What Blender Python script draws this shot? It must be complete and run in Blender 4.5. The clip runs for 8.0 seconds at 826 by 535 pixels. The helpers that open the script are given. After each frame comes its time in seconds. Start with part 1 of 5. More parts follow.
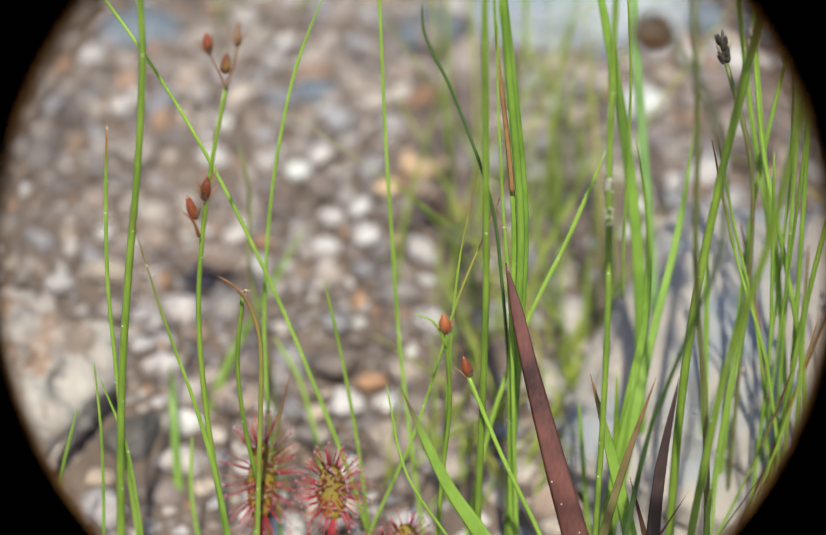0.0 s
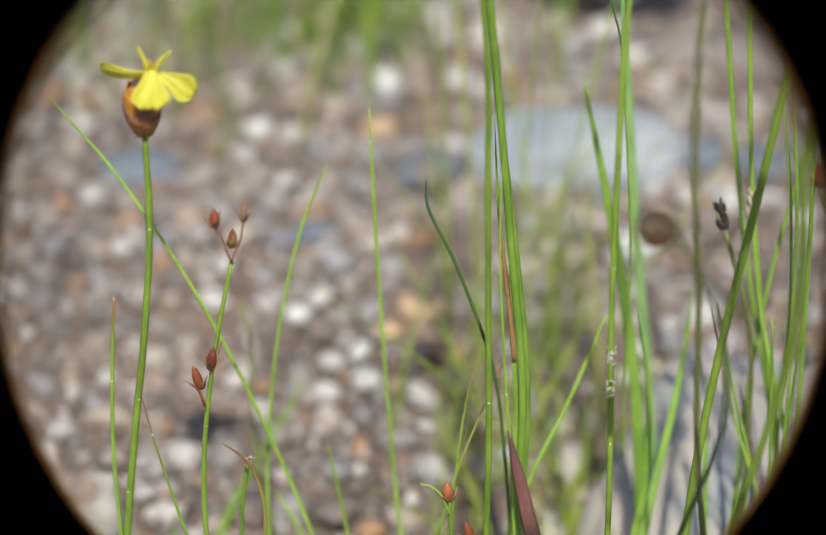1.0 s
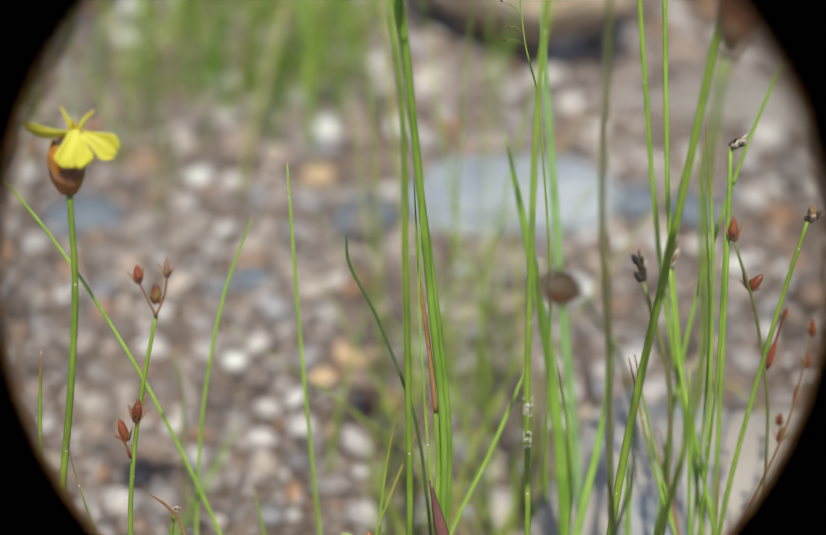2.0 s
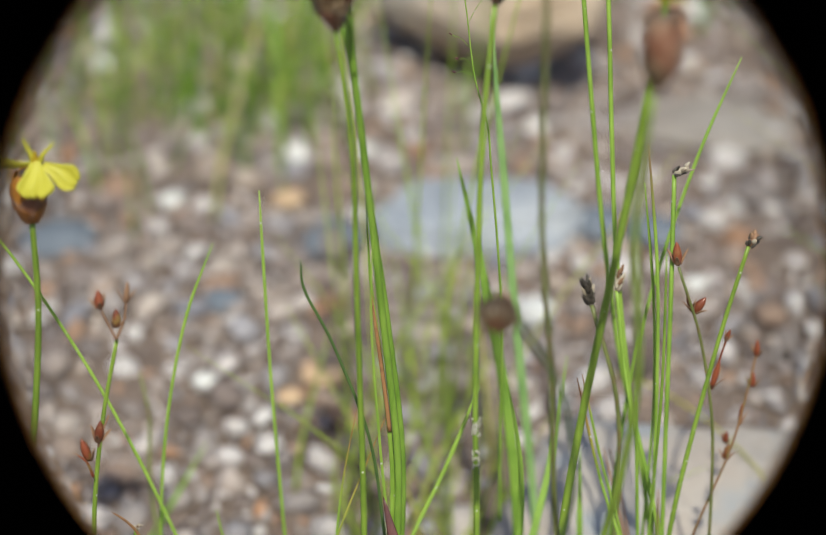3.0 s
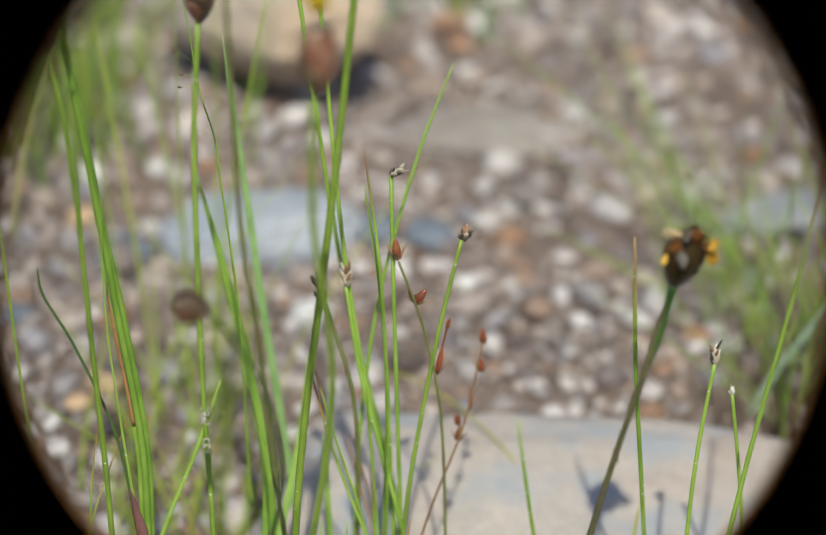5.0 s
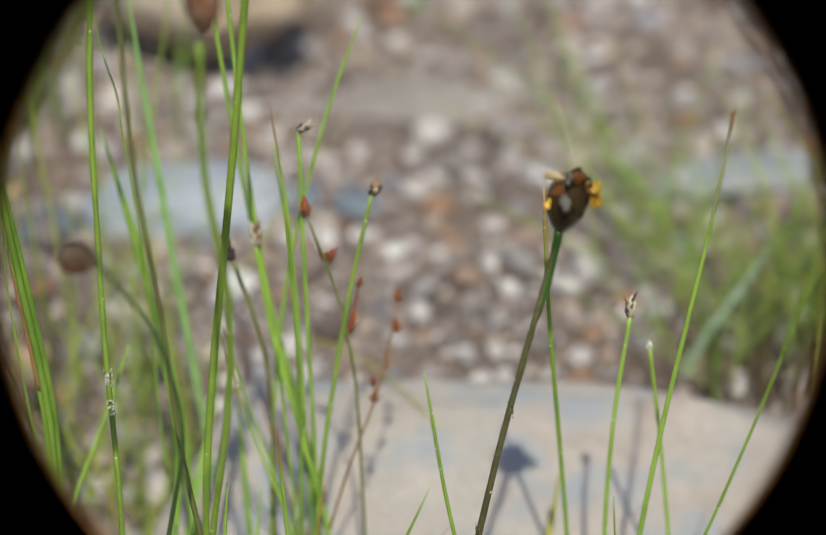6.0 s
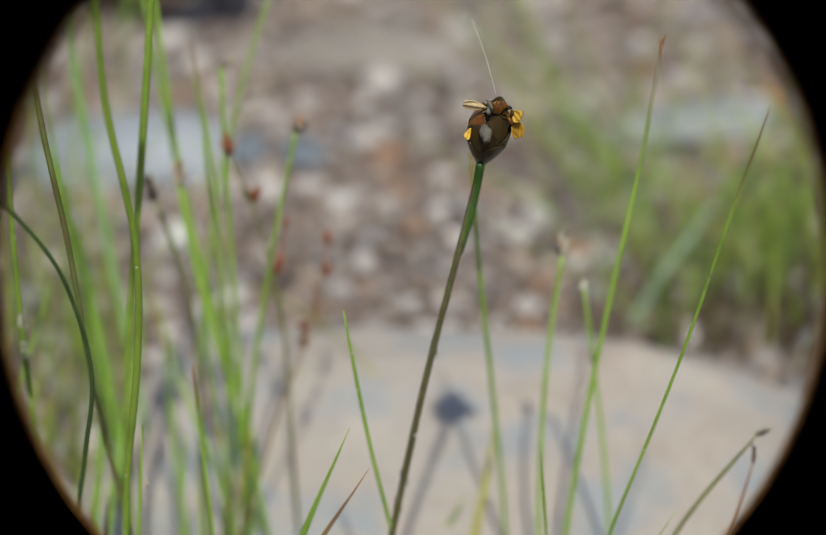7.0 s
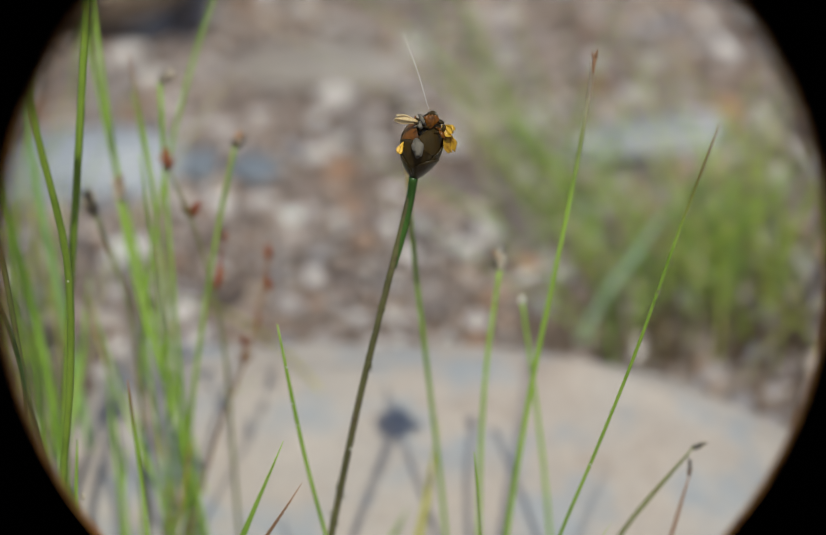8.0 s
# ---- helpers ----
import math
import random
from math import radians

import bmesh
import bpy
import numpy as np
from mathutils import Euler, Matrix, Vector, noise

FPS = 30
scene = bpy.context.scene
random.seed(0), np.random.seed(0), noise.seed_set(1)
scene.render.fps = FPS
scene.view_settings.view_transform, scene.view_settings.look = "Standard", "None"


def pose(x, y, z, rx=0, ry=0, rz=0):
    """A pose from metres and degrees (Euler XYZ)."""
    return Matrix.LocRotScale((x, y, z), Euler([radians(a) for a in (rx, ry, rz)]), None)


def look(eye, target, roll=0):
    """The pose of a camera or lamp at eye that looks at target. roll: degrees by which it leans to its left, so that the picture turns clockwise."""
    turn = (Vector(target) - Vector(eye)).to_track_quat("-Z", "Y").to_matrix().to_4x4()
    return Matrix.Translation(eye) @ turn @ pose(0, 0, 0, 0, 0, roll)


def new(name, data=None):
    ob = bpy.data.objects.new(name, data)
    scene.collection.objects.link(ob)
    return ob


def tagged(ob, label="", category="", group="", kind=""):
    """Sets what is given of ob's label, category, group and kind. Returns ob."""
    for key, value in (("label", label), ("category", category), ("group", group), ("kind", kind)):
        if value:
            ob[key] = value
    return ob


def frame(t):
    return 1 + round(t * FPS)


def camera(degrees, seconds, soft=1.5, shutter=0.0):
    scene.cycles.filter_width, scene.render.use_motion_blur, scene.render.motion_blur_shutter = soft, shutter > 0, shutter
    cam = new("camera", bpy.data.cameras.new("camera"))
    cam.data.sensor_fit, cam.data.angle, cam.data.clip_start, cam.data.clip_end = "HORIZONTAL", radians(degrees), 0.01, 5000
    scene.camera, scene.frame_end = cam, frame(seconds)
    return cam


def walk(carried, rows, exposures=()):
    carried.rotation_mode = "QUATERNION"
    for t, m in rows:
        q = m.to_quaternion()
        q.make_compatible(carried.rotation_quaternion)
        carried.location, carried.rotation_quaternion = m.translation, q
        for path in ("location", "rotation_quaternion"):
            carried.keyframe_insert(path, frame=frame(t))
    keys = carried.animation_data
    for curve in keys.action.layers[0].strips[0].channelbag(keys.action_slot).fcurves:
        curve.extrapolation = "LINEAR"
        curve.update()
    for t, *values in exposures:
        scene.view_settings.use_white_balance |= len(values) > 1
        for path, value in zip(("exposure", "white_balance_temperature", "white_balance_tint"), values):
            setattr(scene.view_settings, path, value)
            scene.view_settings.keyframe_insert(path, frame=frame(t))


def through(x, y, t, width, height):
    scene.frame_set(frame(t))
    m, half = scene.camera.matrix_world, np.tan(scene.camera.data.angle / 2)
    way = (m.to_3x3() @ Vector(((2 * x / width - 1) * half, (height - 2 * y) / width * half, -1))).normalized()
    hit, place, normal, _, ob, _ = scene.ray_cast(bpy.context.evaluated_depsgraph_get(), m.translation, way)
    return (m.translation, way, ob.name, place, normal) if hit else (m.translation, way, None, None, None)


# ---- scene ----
cam = camera(20.0, 8.0, soft=1.2)
cam.data.dof.use_dof = True
cam.data.dof.aperture_fstop = 8.3
# t, x, y, z, then the turn about x, y, z in degrees
PATH = [
    (0, 0.0000, 0.0000, 0.2663, 59.00, -0.00, -0.00),
    (0.5, -0.0014, 0.0026, 0.2795, 59.82, -0.02, -0.21),
    (1, -0.0032, 0.0053, 0.2850, 60.60, -0.16, -0.31),
    (1.5, 0.0023, 0.0023, 0.2897, 61.13, -0.44, -0.67),
    (1.7, 0.0043, 0.0012, 0.2907, 61.34, -0.33, -0.90),
    (2.8, 0.0132, -0.0087, 0.3006, 61.39, -0.28, -0.86),
    (3, 0.0156, -0.0124, 0.3023, 61.64, -0.16, -0.97),
    (3.5, 0.0249, -0.0222, 0.3115, 62.24, -0.16, -1.51),
    (4, 0.0291, -0.0294, 0.3191, 62.63, -0.30, -2.22),
    (4.5, 0.0424, -0.0395, 0.3153, 62.20, 0.06, -2.99),
    (4.7, 0.0473, -0.0456, 0.3144, 62.23, 0.35, -3.22),
    (5.8, 0.0666, -0.0448, 0.3037, 62.10, 1.64, -4.46),
    (6, 0.0680, -0.0423, 0.2994, 62.30, 1.40, -4.53),
    (6.5, 0.0771, -0.0433, 0.2939, 62.05, 1.52, -4.59),
    (7, 0.0836, -0.0345, 0.2845, 61.86, 1.64, -4.57),
    (7.5, 0.0885, -0.0307, 0.2823, 61.93, 1.66, -4.60),
    (8, 0.0927, -0.0365, 0.2840, 62.30, 1.49, -4.91),
]
ROWS = [(t, pose(x, y, z, rx, ry, rz)) for t, x, y, z, rx, ry, rz in PATH]
EXPOSURE = [(0.0, 0.65), (1.5, 0.50), (3.5, 0.46), (4.7, 0.43), (6.0, 0.35), (7.0, 0.22), (8.0, 0.20)]
walk(cam, ROWS, EXPOSURE)
# the lens is racked from the near stems to the far ones and back: seconds, metres before the lens
FOCUS = [(0.0, 0.432), (1.0, 0.426), (1.5, 0.430), (3.0, 0.455), (3.5, 0.466), (4.5, 0.484), (6.0, 0.458), (6.4, 0.443), (6.7, 0.424), (7.0, 0.410), (7.5, 0.405), (8.0, 0.411)]
focus_mark = new("focus_mark")
focus_mark.empty_display_size = 0.002
cam.data.dof.focus_object = focus_mark

# ---- light ----
SUN_FROM = Vector((0.015, -0.590, 0.806)).normalized()
world = bpy.data.worlds.new("sky")
scene.world = world
world.use_nodes = True
wn = world.node_tree.nodes
sky = wn.new("ShaderNodeTexSky")
sky.sky_type, sky.sun_disc = "NISHITA", False
sky.sun_elevation, sky.sun_rotation = radians(55), radians(181)
wn["Background"].inputs[1].default_value = 0.10
world.node_tree.links.new(sky.outputs[0], wn["Background"].inputs[0])
sun = new("sun", bpy.data.lights.new("sun", "SUN"))
sun.data.energy, sun.data.angle, sun.data.color = 3.6, radians(1.0), (1.0, 0.985, 0.815)
sun.matrix_world = look(SUN_FROM * 5, (0, 0, 0))


# ---- materials ----
def ramp_node(nt, stops):
    r = nt.nodes.new("ShaderNodeValToRGB")
    e = r.color_ramp.elements
    while len(e) < len(stops):
        e.new(0.5)
    for el, (p, c) in zip(e, stops):
        el.position, el.color = p, (*c, 1)
    return r


def noise_node(nt, vec, scale, detail=4, rough=0.55):
    n = nt.nodes.new("ShaderNodeTexNoise")
    n.inputs["Scale"].default_value, n.inputs["Detail"].default_value, n.inputs["Roughness"].default_value = scale, detail, rough
    nt.links.new(vec, n.inputs["Vector"])
    return n


def mix_node(nt, mode, fac, a, b):
    m = nt.nodes.new("ShaderNodeMix")
    m.data_type, m.blend_type = "RGBA", mode
    for socket, value in ((m.inputs[0], fac), (m.inputs[6], a), (m.inputs[7], b)):
        if isinstance(value, bpy.types.NodeSocket):
            nt.links.new(value, socket)
        elif isinstance(value, float):
            socket.default_value = value
        else:
            socket.default_value = (*value, 1)
    return m.outputs[2]


def base_material(name, rough, spec=0.5):
    m = bpy.data.materials.new(name)
    m.use_nodes = True
    nt = m.node_tree
    p = nt.nodes["Principled BSDF"]
    p.inputs["Roughness"].default_value = rough
    p.inputs["Specular IOR Level"].default_value = spec
    tc = nt.nodes.new("ShaderNodeTexCoord")
    return m, nt, p, tc.outputs["Object"]


def bump(nt, p, height, strength, distance):
    b = nt.nodes.new("ShaderNodeBump")
    b.inputs["Strength"].default_value, b.inputs["Distance"].default_value = strength, distance
    nt.links.new(height, b.inputs["Height"])
    nt.links.new(b.outputs[0], p.inputs["Normal"])


PLANT = {}


def plant_material(name, dark, light, rough=0.42, fleck=0.0, streak=1.0, through=0.25, blotch=None, spec=0.5, fade=None):
    """Stalks and leaves: veins along the length, slow colour drift, pale flecks; fade is the colour pair of a withered end."""
    m, nt, p, obj = base_material(name, rough, spec)
    PLANT[m.name] = (dark, light, rough, fleck, streak, through, blotch, spec)
    mp = nt.nodes.new("ShaderNodeMapping")
    mp.inputs["Scale"].default_value = (1, 1, 0.06)
    nt.links.new(obj, mp.inputs[0])
    vein = noise_node(nt, mp.outputs[0], 2600 * streak, 3)
    slow = noise_node(nt, obj, 90, 3)
    info = nt.nodes.new("ShaderNodeObjectInfo")
    add = nt.nodes.new("ShaderNodeMath")
    add.operation = "MULTIPLY_ADD"
    nt.links.new(vein.outputs[0], add.inputs[0])
    add.inputs[1].default_value = 0.45
    nt.links.new(slow.outputs[0], add.inputs[2])
    add2 = nt.nodes.new("ShaderNodeMath")
    add2.operation = "MULTIPLY_ADD"
    nt.links.new(info.outputs["Random"], add2.inputs[0])
    add2.inputs[1].default_value = 0.25
    nt.links.new(add.outputs[0], add2.inputs[2])
    r = ramp_node(nt, [(0.5, dark), (1.0, light)])
    nt.links.new(add2.outputs[0], r.inputs[0])
    col = r.outputs[0]
    if fade:
        age = nt.nodes.new("ShaderNodeAttribute")
        age.attribute_name = "age"
        rag = nt.nodes.new("ShaderNodeMath")
        rag.operation = "MULTIPLY_ADD"
        nt.links.new(vein.outputs[0], rag.inputs[0])
        rag.inputs[1].default_value = 0.35
        nt.links.new(age.outputs["Fac"], rag.inputs[2])
        turn = ramp_node(nt, [(0.18, (0, 0, 0)), (0.95, (1, 1, 1))])
        nt.links.new(rag.outputs[0], turn.inputs[0])
        dry = ramp_node(nt, [(0.5, fade[0]), (1.0, fade[1])])
        nt.links.new(add2.outputs[0], dry.inputs[0])
        col = mix_node(nt, "MIX", turn.outputs[0], col, dry.outputs[0])
    if blotch:
        bn = noise_node(nt, obj, 260, 4, 0.65)
        br = ramp_node(nt, [(0.52, (0, 0, 0)), (0.66, (1, 1, 1))])
        nt.links.new(bn.outputs[0], br.inputs[0])
        col = mix_node(nt, "MIX", br.outputs[0], col, blotch)
    if fleck:
        v = nt.nodes.new("ShaderNodeTexVoronoi")
        v.inputs["Scale"].default_value = 400
        nt.links.new(obj, v.inputs["Vector"])
        vr = ramp_node(nt, [(fleck, (1, 1, 1)), (fleck + 0.05, (0, 0, 0))])
        nt.links.new(v.outputs["Distance"], vr.inputs[0])
        col = mix_node(nt, "MIX", vr.outputs[0], col, (0.62, 0.64, 0.55))
    nt.links.new(col, p.inputs["Base Color"])
    bump(nt, p, vein.outputs[0], 0.5, 0.0001)
    if through:
        tr = nt.nodes.new("ShaderNodeBsdfTranslucent")
        nt.links.new(col, tr.inputs[0])
        mx = nt.nodes.new("ShaderNodeMixShader")
        mx.inputs[0].default_value = through
        nt.links.new(p.outputs[0], mx.inputs[1])
        nt.links.new(tr.outputs[0], mx.inputs[2])
        nt.links.new(mx.outputs[0], nt.nodes["Material Output"].inputs[0])
    return m


def faded(base, tip):
    """The colour of a blade that withers towards its tip."""
    name = base.name + "_to_" + tip.name
    if name not in bpy.data.materials:
        dark, light, rough, fleck, streak, clear, blotch, spec = PLANT[base.name]
        plant_material(name, dark, light, rough, fleck, streak, clear, blotch, spec, PLANT[tip.name][:2])
    return bpy.data.materials[name]


def stone_material(name, stops, scale, source="noise", rough=0.8, grain=0.35, spots=None, bump_size=0.0008, spot_scale=2.3):
    """Stone: the main tone by noise, object or island; grain, stains and pits over it."""
    m, nt, p, obj = base_material(name, rough, 0.3)
    big = noise_node(nt, obj, scale, 5, 0.6)
    r = ramp_node(nt, stops)
    if source == "object":
        info = nt.nodes.new("ShaderNodeObjectInfo")
        nt.links.new(info.outputs["Random"], r.inputs[0])
    elif source == "island":
        geo = nt.nodes.new("ShaderNodeNewGeometry")
        nt.links.new(geo.outputs["Random Per Island"], r.inputs[0])
    else:
        nt.links.new(big.outputs[0], r.inputs[0])
    fine = noise_node(nt, obj, scale * 14, 6, 0.7)
    fr = ramp_node(nt, [(0.3, (0.45, 0.43, 0.42)), (0.7, (1.0, 1.0, 1.0))])
    nt.links.new(fine.outputs[0], fr.inputs[0])
    col = mix_node(nt, "MULTIPLY", grain * 2, r.outputs[0], fr.outputs[0])
    if source != "noise":
        sr = ramp_node(nt, [(0.35, (0.62, 0.56, 0.52)), (0.6, (1.0, 1.0, 1.0))])
        nt.links.new(big.outputs[0], sr.inputs[0])
        col = mix_node(nt, "MULTIPLY", 0.7, col, sr.outputs[0])
    if spots:
        sn = noise_node(nt, obj, scale * spot_scale, 5, 0.55 if spot_scale < 2 else 0.7)
        sr = ramp_node(nt, [(0.50, (0, 0, 0)), (0.64, (1, 1, 1))])
        nt.links.new(sn.outputs[0], sr.inputs[0])
        col = mix_node(nt, "MIX", sr.outputs[0], col, spots)
    nt.links.new(col, p.inputs["Base Color"])
    bump(nt, p, fine.outputs[0], 0.6, bump_size)
    return m


GREEN = plant_material("stalk_green", (0.088, 0.165, 0.018), (0.24, 0.355, 0.048), fleck=0.06)
LIME = plant_material("leaf_lime", (0.155, 0.285, 0.030), (0.34, 0.51, 0.085), fleck=0.065, through=0.35)
FRESH = plant_material("leaf_fresh", (0.12, 0.245, 0.026), (0.28, 0.44, 0.07), through=0.35)
BLUISH = plant_material("leaf_bluish", (0.12, 0.25, 0.07), (0.29, 0.46, 0.17), through=0.3)
PALE_LEAF = plant_material("leaf_pale", (0.28, 0.40, 0.26), (0.48, 0.60, 0.44), through=0.3)
DARKGREEN = plant_material("stalk_dark_green", (0.035, 0.075, 0.02), (0.09, 0.16, 0.045))
OLIVE = plant_material("stalk_olive", (0.09, 0.11, 0.03), (0.20, 0.22, 0.07), blotch=(0.16, 0.11, 0.05))
OLIVE_OLD = plant_material("stalk_old", (0.05, 0.05, 0.018), (0.135, 0.13, 0.05), rough=0.55, fleck=0.085, blotch=(0.075, 0.055, 0.028))
TAN = plant_material("leaf_tan", (0.30, 0.17, 0.06), (0.50, 0.34, 0.14), rough=0.6, through=0.15)
ORANGE = plant_material("leaf_orange", (0.26, 0.095, 0.030), (0.48, 0.24, 0.075), rough=0.55, through=0.15)
RUST = plant_material("leaf_rust", (0.12, 0.050, 0.022), (0.34, 0.17, 0.07), rough=0.6, through=0.1, blotch=(0.075, 0.032, 0.018))
DRY = plant_material("leaf_dry", (0.17, 0.08, 0.04), (0.30, 0.17, 0.10), rough=0.65, through=0.1)
PURPLE = plant_material("leaf_purple", (0.042, 0.015, 0.014), (0.165, 0.062, 0.052), rough=0.36, fleck=0.035, streak=0.6, through=0.1)
BLACKISH = plant_material("leaf_blackish", (0.018, 0.012, 0.013), (0.070, 0.040, 0.038), rough=0.42, fleck=0.03, through=0.05)
RED = plant_material("bud_red", (0.085, 0.020, 0.010), (0.28, 0.075, 0.036), rough=0.28, through=0.18, blotch=(0.25, 0.16, 0.055))
RED_STEM = plant_material("stalk_reddish", (0.13, 0.060, 0.020), (0.27, 0.13, 0.045), rough=0.4, blotch=(0.15, 0.17, 0.04))
YELLOWISH = plant_material("leaf_yellowish", (0.26, 0.25, 0.035), (0.50, 0.47, 0.09), rough=0.5, through=0.35)
BUD_ORANGE = plant_material("bud_orange", (0.20, 0.045, 0.018), (0.46, 0.15, 0.06), rough=0.4, through=0.25)
BRACT = plant_material("bract_brown", (0.062, 0.025, 0.015), (0.185, 0.080, 0.047), rough=0.42, streak=0.7, through=0.05, blotch=(0.30, 0.18, 0.12))
BRACT_OLIVE = plant_material("bract_olive", (0.070, 0.048, 0.008), (0.19, 0.145, 0.025), rough=0.34, streak=0.7, through=0.08)
TAWNY = plant_material("bract_tawny", (0.09, 0.055, 0.026), (0.22, 0.15, 0.085), rough=0.6, streak=0.7, through=0.05, blotch=(0.07, 0.045, 0.028))
BRACT_RED = plant_material("bract_rust", (0.11, 0.036, 0.010), (0.30, 0.12, 0.025), rough=0.4, streak=0.7, through=0.1)
BRACT_DARK = plant_material("bract_dark", (0.022, 0.015, 0.009), (0.09, 0.055, 0.03), rough=0.38, streak=0.7, through=0.05, blotch=(0.17, 0.12, 0.07))
BRACT_ORANGE = plant_material("bract_orange", (0.22, 0.075, 0.010), (0.48, 0.20, 0.03), rough=0.32, streak=0.7, through=0.15)
BRACT_RUST = plant_material("bract_deep_rust", (0.050, 0.015, 0.002), (0.17, 0.058, 0.006), rough=0.34, streak=0.7, through=0.10, spec=0.3, blotch=(0.025, 0.012, 0.004))
BRACT_BLACK = plant_material("bract_blackish", (0.009, 0.006, 0.002), (0.040, 0.025, 0.008), rough=0.28, streak=0.7, through=0.05, blotch=(0.030, 0.021, 0.009), spec=0.22)
GREY_CRUST = plant_material("crust_grey", (0.02, 0.017, 0.013), (0.125, 0.11, 0.09), rough=0.8, through=0.0, streak=0.4, blotch=(0.022, 0.018, 0.014))
NECK = plant_material("stalk_neck", (0.014, 0.050, 0.008), (0.050, 0.125, 0.02), rough=0.35)
YELLOW = plant_material("petal_yellow", (0.50, 0.455, 0.035), (0.70, 0.655, 0.075), rough=0.5, through=0.35)
YELLOW_OLD = plant_material("petal_deep_yellow", (0.42, 0.27, 0.012), (0.62, 0.44, 0.02), rough=0.55, through=0.3)
OLD_PETAL = plant_material("petal_faded", (0.50, 0.30, 0.10), (0.82, 0.66, 0.40), rough=0.4, through=0.4, blotch=(0.36, 0.17, 0.04))
GOLD_PETAL = plant_material("petal_gold", (0.46, 0.25, 0.015), (0.80, 0.52, 0.06), rough=0.35, through=0.4, blotch=(0.28, 0.12, 0.02))
SPIKE_PALE = plant_material("scale_pale", (0.17, 0.12, 0.08), (0.48, 0.42, 0.33), rough=0.55, through=0.1)
SPIKE_DARK = plant_material("scale_dark", (0.012, 0.010, 0.008), (0.075, 0.062, 0.05), rough=0.5, through=0.05)
SPIKE_WHITE = plant_material("scale_white", (0.45, 0.43, 0.38), (0.72, 0.70, 0.64), rough=0.5, through=0.15)
SUNDEW_LEAF = plant_material("sundew_leaf", (0.10, 0.060, 0.010), (0.24, 0.17, 0.022), rough=0.6, through=0.2, blotch=(0.20, 0.035, 0.02), spec=0.25)
SUNDEW_RED = plant_material("sundew_red", (0.26, 0.012, 0.022), (0.48, 0.055, 0.075), rough=0.35, through=0.3)
def mixed_grass(name, stops):
    """Grass whose blades differ from one another."""
    m, nt, p, obj = base_material(name, 0.5)
    geo = nt.nodes.new("ShaderNodeNewGeometry")
    r = ramp_node(nt, stops)
    nt.links.new(geo.outputs["Random Per Island"], r.inputs[0])
    vary = noise_node(nt, obj, 70, 3)
    vr = ramp_node(nt, [(0.3, (0.6, 0.6, 0.6)), (0.7, (1, 1, 1))])
    nt.links.new(vary.outputs[0], vr.inputs[0])
    col = mix_node(nt, "MULTIPLY", 0.8, r.outputs[0], vr.outputs[0])
    nt.links.new(col, p.inputs["Base Color"])
    tr = nt.nodes.new("ShaderNodeBsdfTranslucent")
    nt.links.new(col, tr.inputs[0])
    mx = nt.nodes.new("ShaderNodeMixShader")
    mx.inputs[0].default_value = 0.3
    nt.links.new(p.outputs[0], mx.inputs[1])
    nt.links.new(tr.outputs[0], mx.inputs[2])
    nt.links.new(mx.outputs[0], nt.nodes["Material Output"].inputs[0])
    return m


GRASS_FAR = mixed_grass("grass_far", [(0.0, (0.15, 0.30, 0.030)), (0.35, (0.28, 0.48, 0.06)), (0.6, (0.42, 0.54, 0.10)), (0.8, (0.54, 0.50, 0.19)), (1.0, (0.34, 0.54, 0.075))])
GRASS_HAZE = mixed_grass("grass_yellowish", [(0.0, (0.34, 0.50, 0.055)), (0.45, (0.48, 0.58, 0.09)), (0.75, (0.60, 0.56, 0.16)), (1.0, (0.42, 0.58, 0.09))])
DEAD = mixed_grass("grass_dead", [(0.0, (0.05, 0.035, 0.02)), (0.5, (0.12, 0.08, 0.045)), (0.8, (0.20, 0.15, 0.08)), (1.0, (0.09, 0.06, 0.035))])
PEBBLE_STOPS = [(0.0, (0.181, 0.144, 0.134)), (0.12, (0.362, 0.291, 0.273)), (0.24, (0.289, 0.255, 0.257)), (0.36, (0.549, 0.468, 0.434)), (0.44, (0.453, 0.307, 0.232)), (0.47, (0.539, 0.298, 0.177)),
                (0.5, (0.491, 0.391, 0.342)), (0.55, (0.612, 0.557, 0.56)), (0.64, (0.344, 0.346, 0.409)), (0.72, (0.65, 0.53, 0.441)), (0.84, (0.74, 0.686, 0.696)), (0.95, (0.81, 0.765, 0.77)), (1.0, (0.83, 0.80, 0.80))]
PEBBLE = stone_material("pebble", PEBBLE_STOPS, 160, "object", grain=0.45)
GRAVEL = stone_material("gravel", PEBBLE_STOPS, 160, "island", grain=0.45)
SOIL = stone_material("soil", [(0.3, (0.10, 0.072, 0.060)), (0.7, (0.24, 0.18, 0.15))], 120)
SLAB = stone_material("slab_stone", [(0.28, (0.285, 0.23, 0.20)), (0.42, (0.385, 0.33, 0.295)), (0.55, (0.37, 0.33, 0.305)), (0.72, (0.44, 0.385, 0.35))], 34, grain=0.20, spots=(0.255, 0.265, 0.285), bump_size=0.0008, spot_scale=1.4)
BLUE_STONE = stone_material("blue_stone", [(0.3, (0.24, 0.265, 0.315)), (0.5, (0.335, 0.36, 0.41)), (0.7, (0.42, 0.435, 0.47))], 60, grain=0.26)
